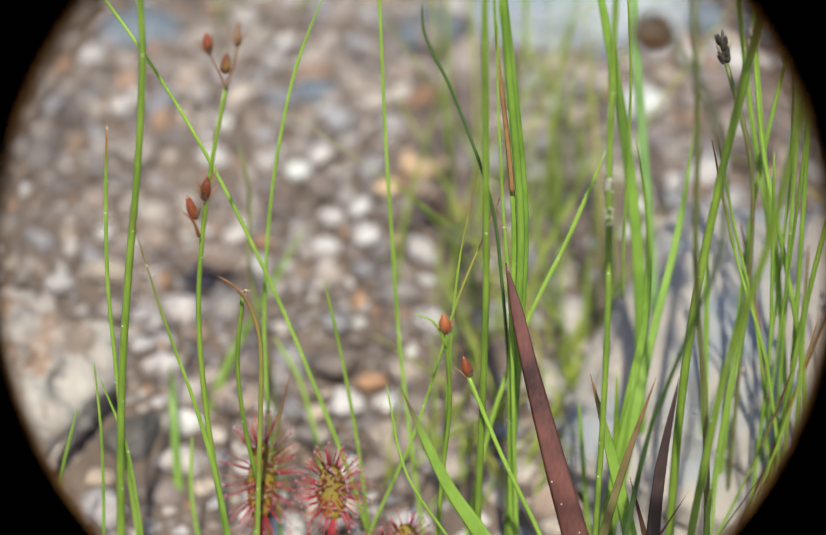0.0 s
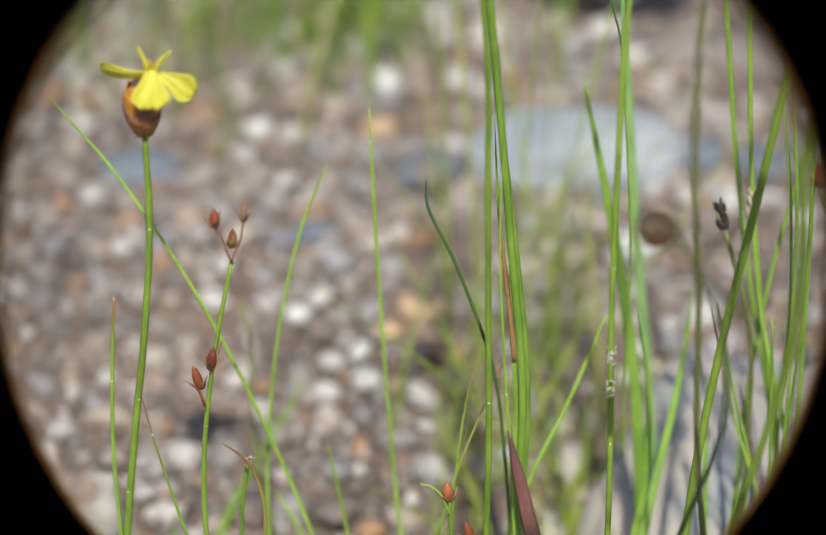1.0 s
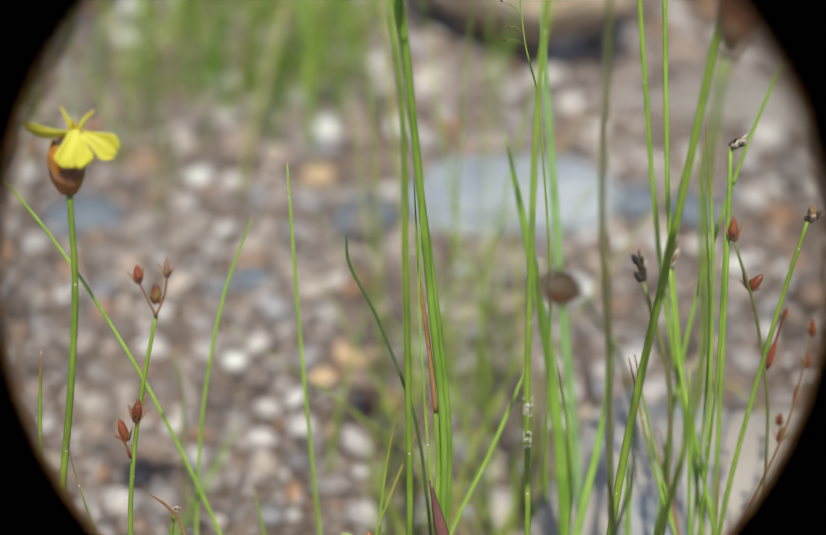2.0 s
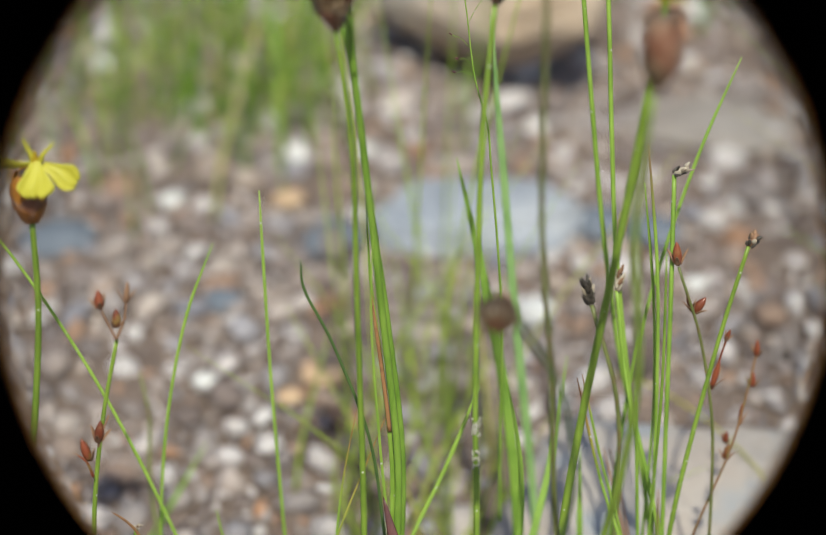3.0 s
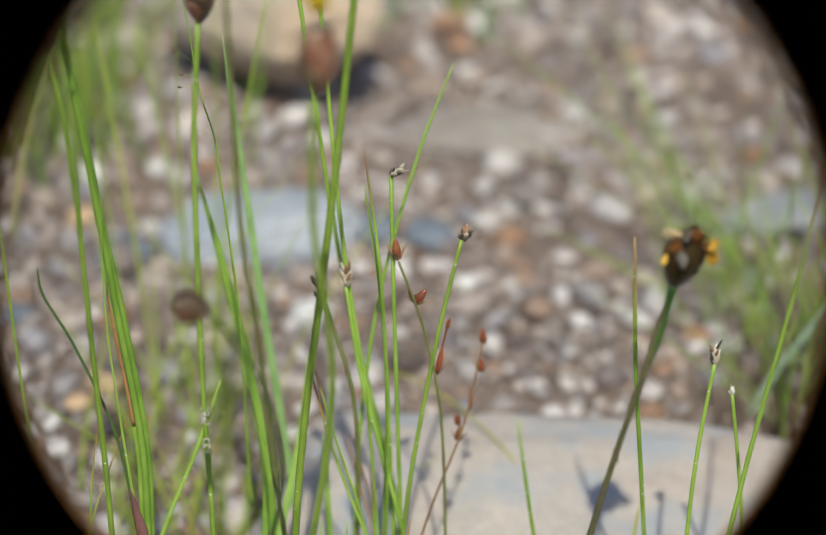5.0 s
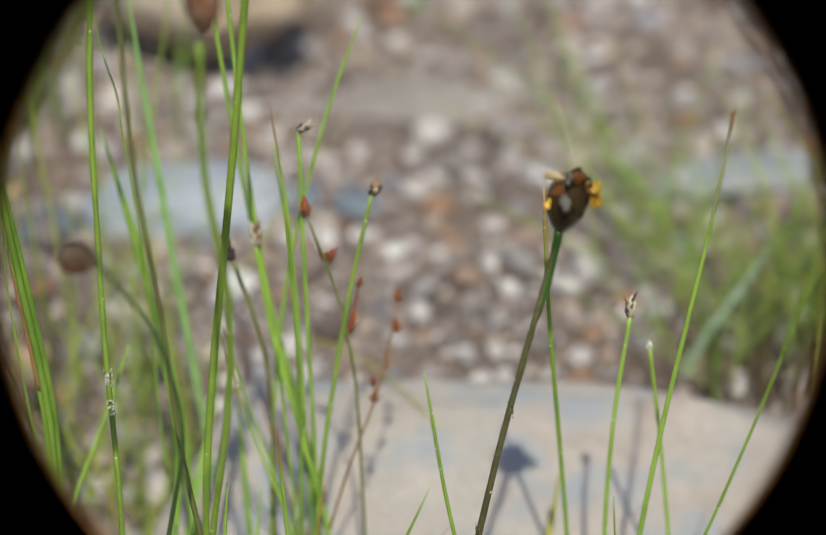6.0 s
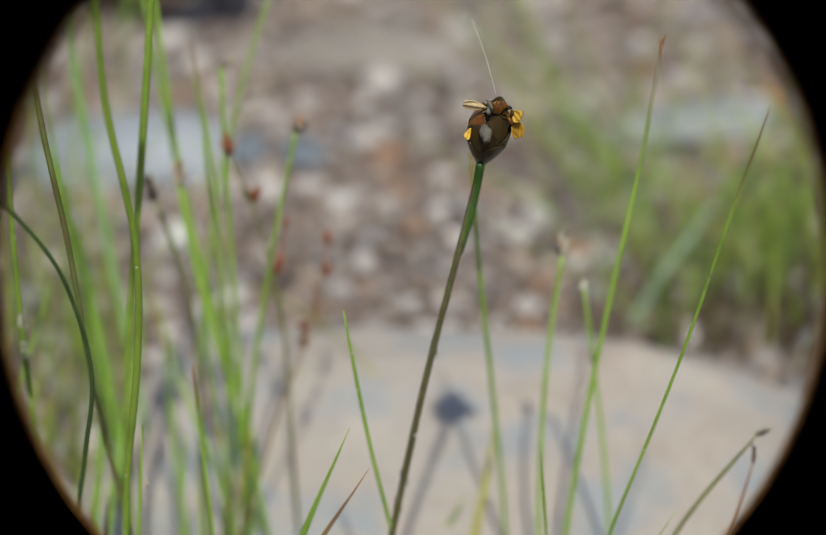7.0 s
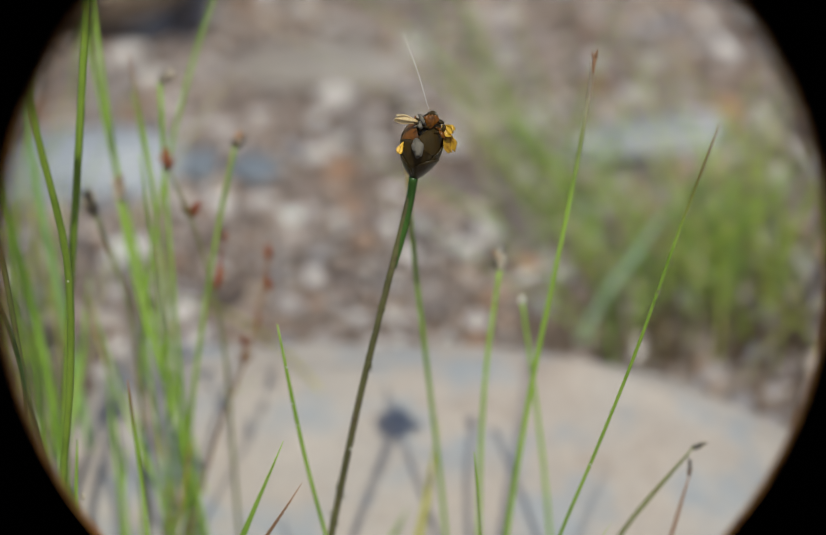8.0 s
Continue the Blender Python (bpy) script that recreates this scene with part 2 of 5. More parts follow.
PALE_BLUE = stone_material("pale_blue_stone", [(0.3, (0.25, 0.26, 0.285)), (0.55, (0.35, 0.36, 0.38)), (0.75, (0.38, 0.365, 0.35))], 45, grain=0.3)
SLATE = stone_material("slate_blue", [(0.3, (0.10, 0.12, 0.155)), (0.7, (0.19, 0.215, 0.26))], 60, grain=0.2)
# dark tone imitates the shade of a crevice
CREVICE_SHADE = stone_material("dark_rock", [(0.3, (0.06, 0.05, 0.045)), (0.7, (0.16, 0.145, 0.14))], 80, grain=0.3)
SAND_STONE = stone_material("sand_stone", [(0.3, (0.27, 0.225, 0.19)), (0.55, (0.36, 0.32, 0.285)), (0.75, (0.33, 0.315, 0.305))], 22, grain=0.12, spots=(0.38, 0.285, 0.205), spot_scale=0.55)
PALE_STONE = stone_material("pale_stone", [(0.3, (0.24, 0.205, 0.185)), (0.7, (0.36, 0.325, 0.30))], 60, grain=0.3)
PINK_STONE = stone_material("pink_stone", [(0.3, (0.28, 0.18, 0.13)), (0.42, (0.50, 0.35, 0.27)), (0.50, (0.66, 0.58, 0.53)), (0.7, (0.74, 0.70, 0.67))], 95, grain=0.42, spots=(0.30, 0.27, 0.26), bump_size=0.002, spot_scale=1.3)
TAN_STONE = stone_material("tan_stone", [(0.3, (0.46, 0.28, 0.18)), (0.7, (0.62, 0.46, 0.30))], 90, grain=0.2)
QUARTZ = stone_material("white_quartz", [(0.3, (0.58, 0.56, 0.54)), (0.7, (0.76, 0.75, 0.74))], 120, grain=0.15, rough=0.45)

CRUST = plant_material("crust_pale", (0.22, 0.22, 0.15), (0.52, 0.51, 0.43), rough=0.8, through=0.0, streak=0.5, blotch=(0.16, 0.14, 0.09))
DEW, nt_dew, p_dew, _ = base_material("dew", 0.06, 1.0)
p_dew.inputs["Base Color"].default_value = (0.50, 0.30, 0.33, 1)
clear_dew, mix_dew = nt_dew.nodes.new("ShaderNodeBsdfTransparent"), nt_dew.nodes.new("ShaderNodeMixShader")
mix_dew.inputs[0].default_value = 0.34
nt_dew.links.new(clear_dew.outputs[0], mix_dew.inputs[1])
nt_dew.links.new(p_dew.outputs[0], mix_dew.inputs[2])
nt_dew.links.new(mix_dew.outputs[0], nt_dew.nodes["Material Output"].inputs[0])
SILK, nt_silk, p_silk, _ = base_material("silk", 0.3)
p_silk.inputs["Base Color"].default_value = (0.8, 0.8, 0.8, 1)
# near-black, so the added mask reads as the lens's dark vignette
VIGNETTE, nt_vignette, p_vignette, _ = base_material("matt_black", 0.9, 0.0)
p_vignette.inputs["Base Color"].default_value = (0.0003, 0.0003, 0.0003, 1)


# orange glow of the lens's colour fringe, painted on the mask's edge
COLOUR_FRINGE, nt_fringe, p_fringe, obj_fringe = base_material("colour_fringe", 0.5)
fringe_tone = ramp_node(nt_fringe, [(0.35, (0.42, 0.15, 0.02)), (0.65, (0.80, 0.36, 0.07))])
nt_fringe.links.new(noise_node(nt_fringe, obj_fringe, 260).outputs[0], fringe_tone.inputs[0])
nt_fringe.links.new(fringe_tone.outputs[0], p_fringe.inputs["Base Color"])


# ---- mesh helpers ----
def mesh_object(name, bm, material, smooth=True):
    me = bpy.data.meshes.new(name)
    bm.to_mesh(me)
    bm.free()
    if smooth:
        me.shade_smooth()
    me.materials.append(material)
    return new(name, me)


def thing(name, at, label, category, group=""):
    ob = new(name)
    ob.empty_display_size = 0.005
    ob.location = at
    return tagged(ob, label, category, group)


def part(name, bm, material, parent, label="", at=None):
    """One mesh under a thing or part; its points are given in the world."""
    ob = mesh_object(name, bm, material)
    top = parent
    origin = Vector(top.location)
    while top.parent:
        top = top.parent
        origin += Vector(top.location)
    ob.data.transform(Matrix.Translation(-origin))
    ob.parent = parent
    if label:
        ob["label"] = label
    return ob


def curve_points(pts, steps):
    """A smooth line through the given points."""
    P = [Vector(p) for p in pts]
    P = [2 * P[0] - P[1]] + P + [2 * P[-1] - P[-2]]
    out = []
    for i in range(1, len(P) - 2):
        a, b, c, d = P[i - 1:i + 3]
        for k in range(steps):
            s = k / steps
            out.append(0.5 * (2 * b + (c - a) * s + (2 * a - 5 * b + 4 * c - d) * s * s + (3 * b - a - 3 * c + d) * s ** 3))
    out.append(P[-2])
    return out


def tube(bm, line, radii, sides=8, flat=1.0, face=(0, -1, 0), fold=0.0, twist=0.0, closed=(True, True)):
    """A stalk or blade along a line: flat is thickness by width, face the way its broad side looks, fold the depth of its keel."""
    rings = []
    f0 = Vector(face).normalized()
    n = len(line)
    for i, (c, r) in enumerate(zip(line, radii)):
        d = (line[min(i + 1, n - 1)] - line[max(i - 1, 0)]).normalized()
        side = d.cross(f0)
        side = side.normalized() if side.length > 1e-5 else Vector((1, 0, 0))
        up = side.cross(d).normalized()
        if twist:
            q = Matrix.Rotation(twist * i / n, 3, d)
            side, up = q @ side, q @ up
        ring = []
        for k in range(sides):
            a = 2 * math.pi * k / sides
            ring.append(bm.verts.new(c + side * (r * math.cos(a)) + up * (r * flat * math.sin(a) + fold * r * abs(math.cos(a)))))
        rings.append(ring)
    for a, b in zip(rings, rings[1:]):
        for k in range(sides):
            bm.faces.new((a[k], a[(k + 1) % sides], b[(k + 1) % sides], b[k]))
    if closed[0]:
        bm.faces.new(rings[0][::-1])
    if closed[1]:
        bm.faces.new(rings[-1])
    return rings


def ovoid(bm, base, axis, length, width, profile=None, rings=10, sides=12, wobble=0.0):
    """A closed body of revolution from base along axis."""
    axis = Vector(axis).normalized()
    side = axis.orthogonal().normalized()
    up = axis.cross(side)
    prof = profile or (lambda s: math.sin(math.pi * min(max(s, 0), 1)) ** 0.6)
    base = Vector(base)
    made = []
    for i in range(rings + 1):
        s = i / rings
        r = max(prof(s) * width / 2, width * 0.01)
        made.append([bm.verts.new(base + axis * (length * s) + (side * math.cos(2 * math.pi * k / sides) + up * math.sin(2 * math.pi * k / sides)) * r * (1 + wobble * math.sin(3 * k + 5 * s))) for k in range(sides)])
    for a, b in zip(made, made[1:]):
        for k in range(sides):
            bm.faces.new((a[k], a[(k + 1) % sides], b[(k + 1) % sides], b[k]))
    bm.faces.new(made[0][::-1])
    bm.faces.new(made[-1])


def sheet(bm, origin, out, side, length, width, curl, cup=0.0, thick=0.00012, shape=None, n=8, m=6, ruffle=0.0, fringe=0.0):
    """A petal or scale: starts at origin, runs along out, broad along side, curls towards its normal."""
    out, side = Vector(out).normalized(), Vector(side).normalized()
    side = (side - out * side.dot(out)).normalized()
    nor = out.cross(side)
    shape = shape or (lambda s: math.sin(math.pi * (0.12 + 0.80 * s)) ** 0.8)
    origin = Vector(origin)
    grids = []
    for off in (thick, -thick):
        g = []
        for i in range(n + 1):
            s = i / n
            ang = curl * s
            c = origin + out * (length * (math.sin(ang) / curl if abs(curl) > 1e-3 else s)) + nor * (length * ((1 - math.cos(ang)) / curl if abs(curl) > 1e-3 else 0))
            nn = nor * math.cos(ang) - out * math.sin(ang)
            row = []
            for j in range(m + 1):
                u = 2 * j / m - 1
                w = shape(s) * width / 2
                row.append(bm.verts.new(c + out * (fringe * length * s ** 4 * math.sin(9.0 * u + 1.0 + 40 * width * 1000 % 3)) + side * (u * w) + nn * (cup * w * u * u + off + ruffle * width * s * math.sin(7 * u + 4 * s))))
            g.append(row)
        grids.append(g)
    a, b = grids
    for i in range(n):
        for j in range(m):
            bm.faces.new((a[i][j], a[i][j + 1], a[i + 1][j + 1], a[i + 1][j]))
            bm.faces.new((b[i][j], b[i + 1][j], b[i + 1][j + 1], b[i][j + 1]))
    edge = [(i, 0) for i in range(n + 1)] + [(n, j) for j in range(1, m + 1)] + [(i, m) for i in range(n - 1, -1, -1)] + [(0, j) for j in range(m - 1, 0, -1)]
    for (i, j), (k, l) in zip(edge, edge[1:] + edge[:1]):
        bm.faces.new((a[i][j], a[k][l], b[k][l], b[i][j]))


def widths(n, w_top, w_foot, point=0.25, blunt=0.12, foot=1.0):
    """Half widths along a blade from its tip down."""
    out = []
    for i in range(n):
        s = i / (n - 1)
        w = w_top + (w_foot - w_top) * s
        if point:
            w *= blunt + (1 - blunt) * min(1, s / point) ** 0.7
        w *= 1 - (1 - foot) * max(0, (s - 0.55) / 0.45)
        out.append(w / 2)
    return out


# ---- the ground ----
def ground_height(x, y):
    s = min(max(y, 0.1), 0.95)
    return -0.0062 + (0.28 if s < 0.5 else 0.17) * (s - 0.5)


def build_ground():
    def spread(k, n, near, reach, mid):
        u = 2 * k / n - 1
        return mid + math.copysign(near * abs(u) + (reach - near) * abs(u) ** 9, u)
    bm = bmesh.new()
    n = 110
    grid = [[None] * (n + 1) for _ in range(n + 1)]
    for i in range(n + 1):
        for j in range(n + 1):
            x, y = spread(i, n, 0.35, 400, 0.08), spread(j, n, 0.40, 400, 0.50)
            z = ground_height(x, y) + 0.004 * noise.noise(Vector((x * 30, y * 30, 0))) + 0.0015 * noise.noise(Vector((x * 120, y * 120, 3)))
            grid[i][j] = bm.verts.new((x, y, z))
    for i in range(n):
        for j in range(n):
            bm.faces.new((grid[i][j], grid[i + 1][j], grid[i + 1][j + 1], grid[i][j + 1]))
    ob = mesh_object("ground", bm, SOIL)
    return tagged(ob, "brown peaty soil strewn with mixed gravel", "ground", kind="structure")


ground = build_ground()


def stone_shape(rng, level=1):
    """A worn pebble of unit size as vertices and faces."""
    bm = bmesh.new()
    bmesh.ops.create_icosphere(bm, subdivisions=level, radius=1)
    sx, sy, sz = 1, rng.uniform(0.6, 0.95), rng.uniform(0.42, 0.72)
    seed = rng.uniform(0, 90)
    cuts = [(Vector((rng.gauss(0, 1), rng.gauss(0, 1), rng.gauss(0, 1))).normalized(), rng.uniform(0.48, 0.86)) for _ in range(8)]
    for v in bm.verts:
        c = v.co * (1 + 0.16 * noise.noise(v.co * 1.3 + Vector((seed, 0, 0))))
        for nrm, dist in cuts:
            over = c.dot(nrm) - dist
            if over > 0:
                c -= nrm * over * 0.95
        v.co = Vector((c.x * sx, c.y * sy, c.z * sz))
    return bm


# ---- stones ----
def rock(name, at, size, seed, material, label, turn=0.0, level=4, cuts=7, flat_top=0.75, rough=1.0, sink=0.3, square=2.0, bow=(0.0, 0.0), chops=(), apron=0.0, undercut=0.0, tilt=0.0):
    """A boulder that sits in the ground; size is its full extent."""
    rng = random.Random(seed)
    bm = bmesh.new()
    bmesh.ops.create_icosphere(bm, subdivisions=level, radius=1)
    planes = [(Vector((rng.gauss(0, 1), rng.gauss(0, 1), rng.gauss(0, 0.5))).normalized(), rng.uniform(0.7, 0.92)) for _ in range(cuts)] + [(Vector((0, 0, 1)), flat_top)]
    for v in bm.verts:
        c = v.co / (abs(v.co.x) ** square + abs(v.co.y) ** square + abs(v.co.z) ** square) ** (1 / square)
        q = c + Vector((seed * 3.1, seed * 1.7, 0))
        c *= 1 + 0.13 * noise.noise(q * 1.2) * rough
        for nrm, dist in planes:
            over = c.dot(nrm) - dist
            if over > 0:
                c -= nrm * over * 0.88
        c += v.co * rough * (0.035 * noise.noise(q * 4) + 0.014 * noise.noise(q * 11) + 0.006 * noise.noise(q * 27))
        v.co = Vector((c.x * size[0] / 2, c.y * size[1] / 2, c.z * size[2] / 2))
        along = max(0.0, v.co.x - bow[1])
        v.co.y -= bow[0] * along * along / (1 + 3.5 * along)
    bm.transform(Matrix.Rotation(radians(turn), 4, "Z"))
    for cut_x, cut_y, reach in chops:
        nrm = Vector((cut_x, cut_y, 0.25)).normalized()
        for v in bm.verts:
            over = v.co.dot(nrm) - reach - 0.004 * noise.noise(v.co * 70)
            if over > 0:
                v.co -= nrm * over * 0.9
    if tilt:
        for v in bm.verts:
            v.co.z -= tilt * max(0.0, 0.018 - v.co.y) * min(max(v.co.z / size[2] + 0.5, 0.0), 1.0)
    if undercut:
        for v in bm.verts:
            if v.co.z < 0:
                v.co.xy *= 1 + undercut * v.co.z / size[2] * 2
    if apron:
        for v in bm.verts:
            v.co.y -= apron * max(0.0, size[2] * 0.42 - v.co.z) * min(max(0.35 - v.co.y / size[1], 0.0), 1.0)
    ob = mesh_object(name, bm, material)
    ob.location = (at[0], at[1], ground_height(at[0], at[1]) + size[2] * (0.5 - sink) if len(at) == 2 else at[2])
    return tagged(ob, label, "stone")


rock("boulder", (0.180, 0.416, -0.018), (0.296, 0.094, 0.066), 3, SLAB, "broad pale grey boulder with a flat sunlit top", turn=-9, level=6, cuts=3, flat_top=0.82, rough=1.3, square=4.2, bow=(4.3, -0.06), chops=((-0.911, 0.412, 0.1284),), apron=0.5, tilt=0.34)
rock("blue_stone", (0.045, 0.564), (0.072, 0.036, 0.020), 5, BLUE_STONE, "flat blue-grey stone lying in the gravel", turn=2, sink=0.4, rough=1.9, cuts=10)
rock("slate_stone", (0.0925, 0.557), (0.016, 0.014, 0.012), 8, SLATE, "dark slate-blue stone in the gravel", sink=0.4)
rock("slate_stone", (0.0775, 0.562), (0.014, 0.014, 0.010), 10, SLATE, "dark slate-blue stone touching a flat stone", sink=0.4)
rock("blue_stone", (0.0110, 0.703), (0.020, 0.016, 0.016), 15, BLUE_STONE, "blue-grey stone beside the overhanging stone", sink=0.3)
rock("slate_stone", (0.004, 0.556), (0.020, 0.016, 0.010), 9, SLATE, "small slate-blue stone beside a flat stone", sink=0.4)
rock("sand_stone", (0.0495, 0.653, 0.0415), (0.082, 0.092, 0.040), 11, SAND_STONE, "big sand-coloured stone overhanging the gravel", turn=4, level=5, square=3.4, chops=((0.877, 0.48, 0.0200), (-0.96, 0.27, 0.0290)), undercut=0.42)
rock("support_stone", (0.050, 0.676), (0.046, 0.04, 0.04), 12, PALE_STONE, "grey stone under a bigger overhanging one")
rock("pale_stone", (0.114, 0.616), (0.060, 0.040, 0.010), 14, PALE_STONE, "flat pale beige stone half sunk in gravel", turn=8, sink=0.66, rough=2.6)
rock("rough_rock", (-0.0895, 0.422), (0.050, 0.042, 0.046), 16, PINK_STONE, "rough white and rust-stained rock among pebbles", turn=20, level=5, rough=4.2, sink=0.3)
# dark stone added in place of the shaded hollow beside the rough rock
rock("dark_rock", (-0.0605, 0.4165), (0.013, 0.011, 0.012), 18, CREVICE_SHADE, "small dark stone standing in for a shaded crevice beside a pale rock", turn=50, level=4, rough=3.5)

rock("slate_stone", (-0.0710, 0.5560), (0.024, 0.016, 0.012), 22, SLATE, "dark blue-grey stone among paler gravel", turn=12, sink=0.4, rough=2.0)
rock("slate_stone", (-0.0244, 0.5290), (0.011, 0.009, 0.007), 23, SLATE, "small dark blue-grey stone in the gravel", sink=0.3)
rock("pale_blue_stone", (0.203, 0.561), (0.050, 0.026, 0.013), 21, PALE_BLUE, "pale blue-grey stone behind the grass", turn=6, sink=0.45, rough=2.2)

for x, y, size, seed in ((-0.0658, 0.6416, 0.0085, 31), (-0.0068, 0.5947, 0.0085, 32), (0.0137, 0.5951, 0.0080, 33), (-0.0278, 0.4972, 0.0068, 34), (0.1011, 0.5343, 0.0072, 35), (0.0566, 0.5217, 0.0120, 36), (-0.0408, 0.5719, 0.0085, 37), (0.1165, 0.6705, 0.0100, 38)):
    rock("quartz_pebble", (x, y), (size, size * 0.85, size * 0.7), seed, QUARTZ, "white quartz pebble in brown gravel", level=3, sink=0.15)["group"] = "quartz pebbles in the gravel"
for x, y, size, seed in ((-0.0086, 0.5714, 0.0110, 41), (-0.0061, 0.4915, 0.0085, 42), (0.0014, 0.4985, 0.0120, 43), (0.0023, 0.4986, 0.0120, 44)):
    rock("tan_pebble", (x, y), (size, size * 0.8, size * 0.65), seed, TAN_STONE, "rounded orange-tan pebble in gravel", level=3, sink=0.15)["group"] = "tan pebbles in the gravel"

# ---- gravel ----
rng = random.Random(7)
shapes = []
for k in range(22):
    b = stone_shape(rng, 2 if k < 8 else 1 if k < 16 else 0)
    me = bpy.data.meshes.new("pebble")
    b.to_mesh(me)
    b.free()
    me.shade_smooth()
    me.materials.append(PEBBLE)
    shapes.append(me)


def blocked(x, y):
    """Where the larger stones lie."""
    for cx, cy, rx, ry in ((0.182, 0.415, 0.125, 0.034), (0.045, 0.564, 0.033, 0.015), (0.058, 0.698, 0.035, 0.02), (0.114, 0.616, 0.016, 0.010), (-0.091, 0.424, 0.018, 0.016)):
        if ((x - cx) / rx) ** 2 + ((y - cy) / ry) ** 2 < 1:
            return True
    return False


def strew():
    """Places of pebbles: x, y, radius, by size from the coarse to the fine."""
    spots, cells = [], {}
    for radius, spread, tries in ((0.0068, 0.25, 700), (0.0052, 0.3, 3000), (0.0039, 0.3, 6000), (0.0027, 0.35, 11000), (0.0018, 0.35, 26000), (0.0011, 0.35, 34000)):
        for _ in range(tries):
            x, y = rng.uniform(-0.17, 0.32), rng.uniform(0.33, 0.86)
            r = radius * (1 + rng.uniform(-spread, spread))
            if blocked(x, y):
                continue
            cx, cy = int(x // 0.02), int(y // 0.02)
            near = (s for a in (-1, 0, 1) for b in (-1, 0, 1) for s in cells.get((cx + a, cy + b), ()))
            if all((x - s[0]) ** 2 + (y - s[1]) ** 2 > (0.62 * (r + s[2])) ** 2 for s in near):
                cells.setdefault((cx, cy), []).append((x, y, r))
                spots.append((x, y, r))
    return spots


def outer_spots():
    """The same gravel, laid more thinly, round the stretch above."""
    out = []
    for _ in range(16000):
        x, y = rng.uniform(-0.75, 0.9), rng.uniform(-0.35, 1.5)
        if not (-0.17 < x < 0.32 and 0.33 < y < 0.86):
            out.append((x, y, rng.uniform(0.0016, 0.0029) if rng.random() < 0.75 else rng.uniform(0.003, 0.006)))
    return out


def grit():
    """Fine crumbs that lie over and between the pebbles."""
    out = []
    while len(out) < 11000:
        x, y = rng.uniform(-0.14, 0.27), rng.uniform(0.36, 0.80)
        if noise.noise(Vector((x * 45, y * 45, 7))) > rng.uniform(-0.5, 0.35) and not blocked(x, y):
            out.append((x, y, rng.uniform(0.0008, 0.0021)))
    return out


def lay_gravel():
    spots = strew()
    big = [s for s in spots if s[2] > 0.0040 and 0.44 < s[1] < 0.62 and -0.10 < s[0] < 0.22][:300]
    chosen = set(big)
    for x, y, r in big:
        ob = new("pebble", rng.choice(shapes))
        ob.matrix_basis = pose(x, y, ground_height(x, y) + r * rng.uniform(-0.05, 0.36), rng.uniform(-25, 25), rng.uniform(-25, 25), rng.uniform(0, 360)) @ Matrix.Diagonal((r, r, r, 1))
        ob.parent = ground
    verts, faces, count = [], [], 0
    data = []
    for me in shapes:
        v = np.empty(len(me.vertices) * 3)
        me.vertices.foreach_get("co", v)
        data.append((v.reshape(-1, 3), np.array([tuple(p.vertices) for p in me.polygons])))
    for s in spots + outer_spots() + grit():
        if s in chosen:
            continue
        x, y, r = s
        v, f = data[rng.randrange(16, 22) if r < 0.0016 else rng.randrange(8, 16) if r < 0.0030 else rng.randrange(8)]
        m = np.array(Euler((rng.uniform(-0.5, 0.5), rng.uniform(-0.5, 0.5), rng.uniform(0, 6.28))).to_matrix())
        verts.append(v @ m.T * r + np.array((x, y, ground_height(x, y) + r * rng.uniform(-0.05, 0.36))))
        faces.append(f + count)
        count += len(v)
    me = bpy.data.meshes.new("gravel")
    me.from_pydata(np.concatenate(verts).tolist(), [], np.concatenate(faces).tolist())
    me.shade_smooth()
    me.materials.append(GRAVEL)
    tagged(new("gravel", me), "mixed grey, tan and white gravel on soil", "gravel", kind="stuff")


# ---- plants ----
def blade(name, pts, w_top, w_foot, material, label, category="grass", group="", flat=0.35, fold=0.0, point=0.3, blunt=0.12, tip=None, tip_share=0.15, face=(0, -1, 0), sides=8, steps=5, foot=1.0):
    """A grass blade, sedge stem or leaf from its tip to its root, with a tip of another colour where it has one."""
    line = curve_points(pts, steps)
    radii = widths(len(line), w_top, w_foot, point, blunt, foot)
    t = thing(name, line[-1], label, category, group)
    cut = max(3, int(len(line) * tip_share * 1.3)) if tip else 0
    bm = bmesh.new()
    tube(bm, line[cut:] if cut else line, radii[cut:] if cut else radii, sides, flat, face, fold, closed=(not cut, True))
    part("blade", bm, material, t)
    if cut:
        bm = bmesh.new()
        age = bm.verts.layers.float.new("age")
        for k, ring in enumerate(tube(bm, line[:cut + 1], [r * 1.01 for r in radii[:cut + 1]], sides, flat, face, fold, closed=(True, False))):
            for v in ring:
                v[age] = 1 - k / cut
        part("tip", bm, faded(material, tip), t, "withered brown tip")
    return t


def stalk(t, pts, w_top, w_foot, material, steps=6, name="stalk", label="", flat=0.9):
    line = curve_points(pts, steps)
    bm = bmesh.new()
    tube(bm, line, widths(len(line), w_top, w_foot, 0), 10, flat)
    return part(name, bm, material, t, label)


def node_ring(t, at, width, material=None, length=0.0022):
    """Pale scaly flakes clinging round a stalk."""
    rng = random.Random(int(at[2] * 1e5))
    bm = bmesh.new()
    for _ in range(int(12 + 9000 * length)):
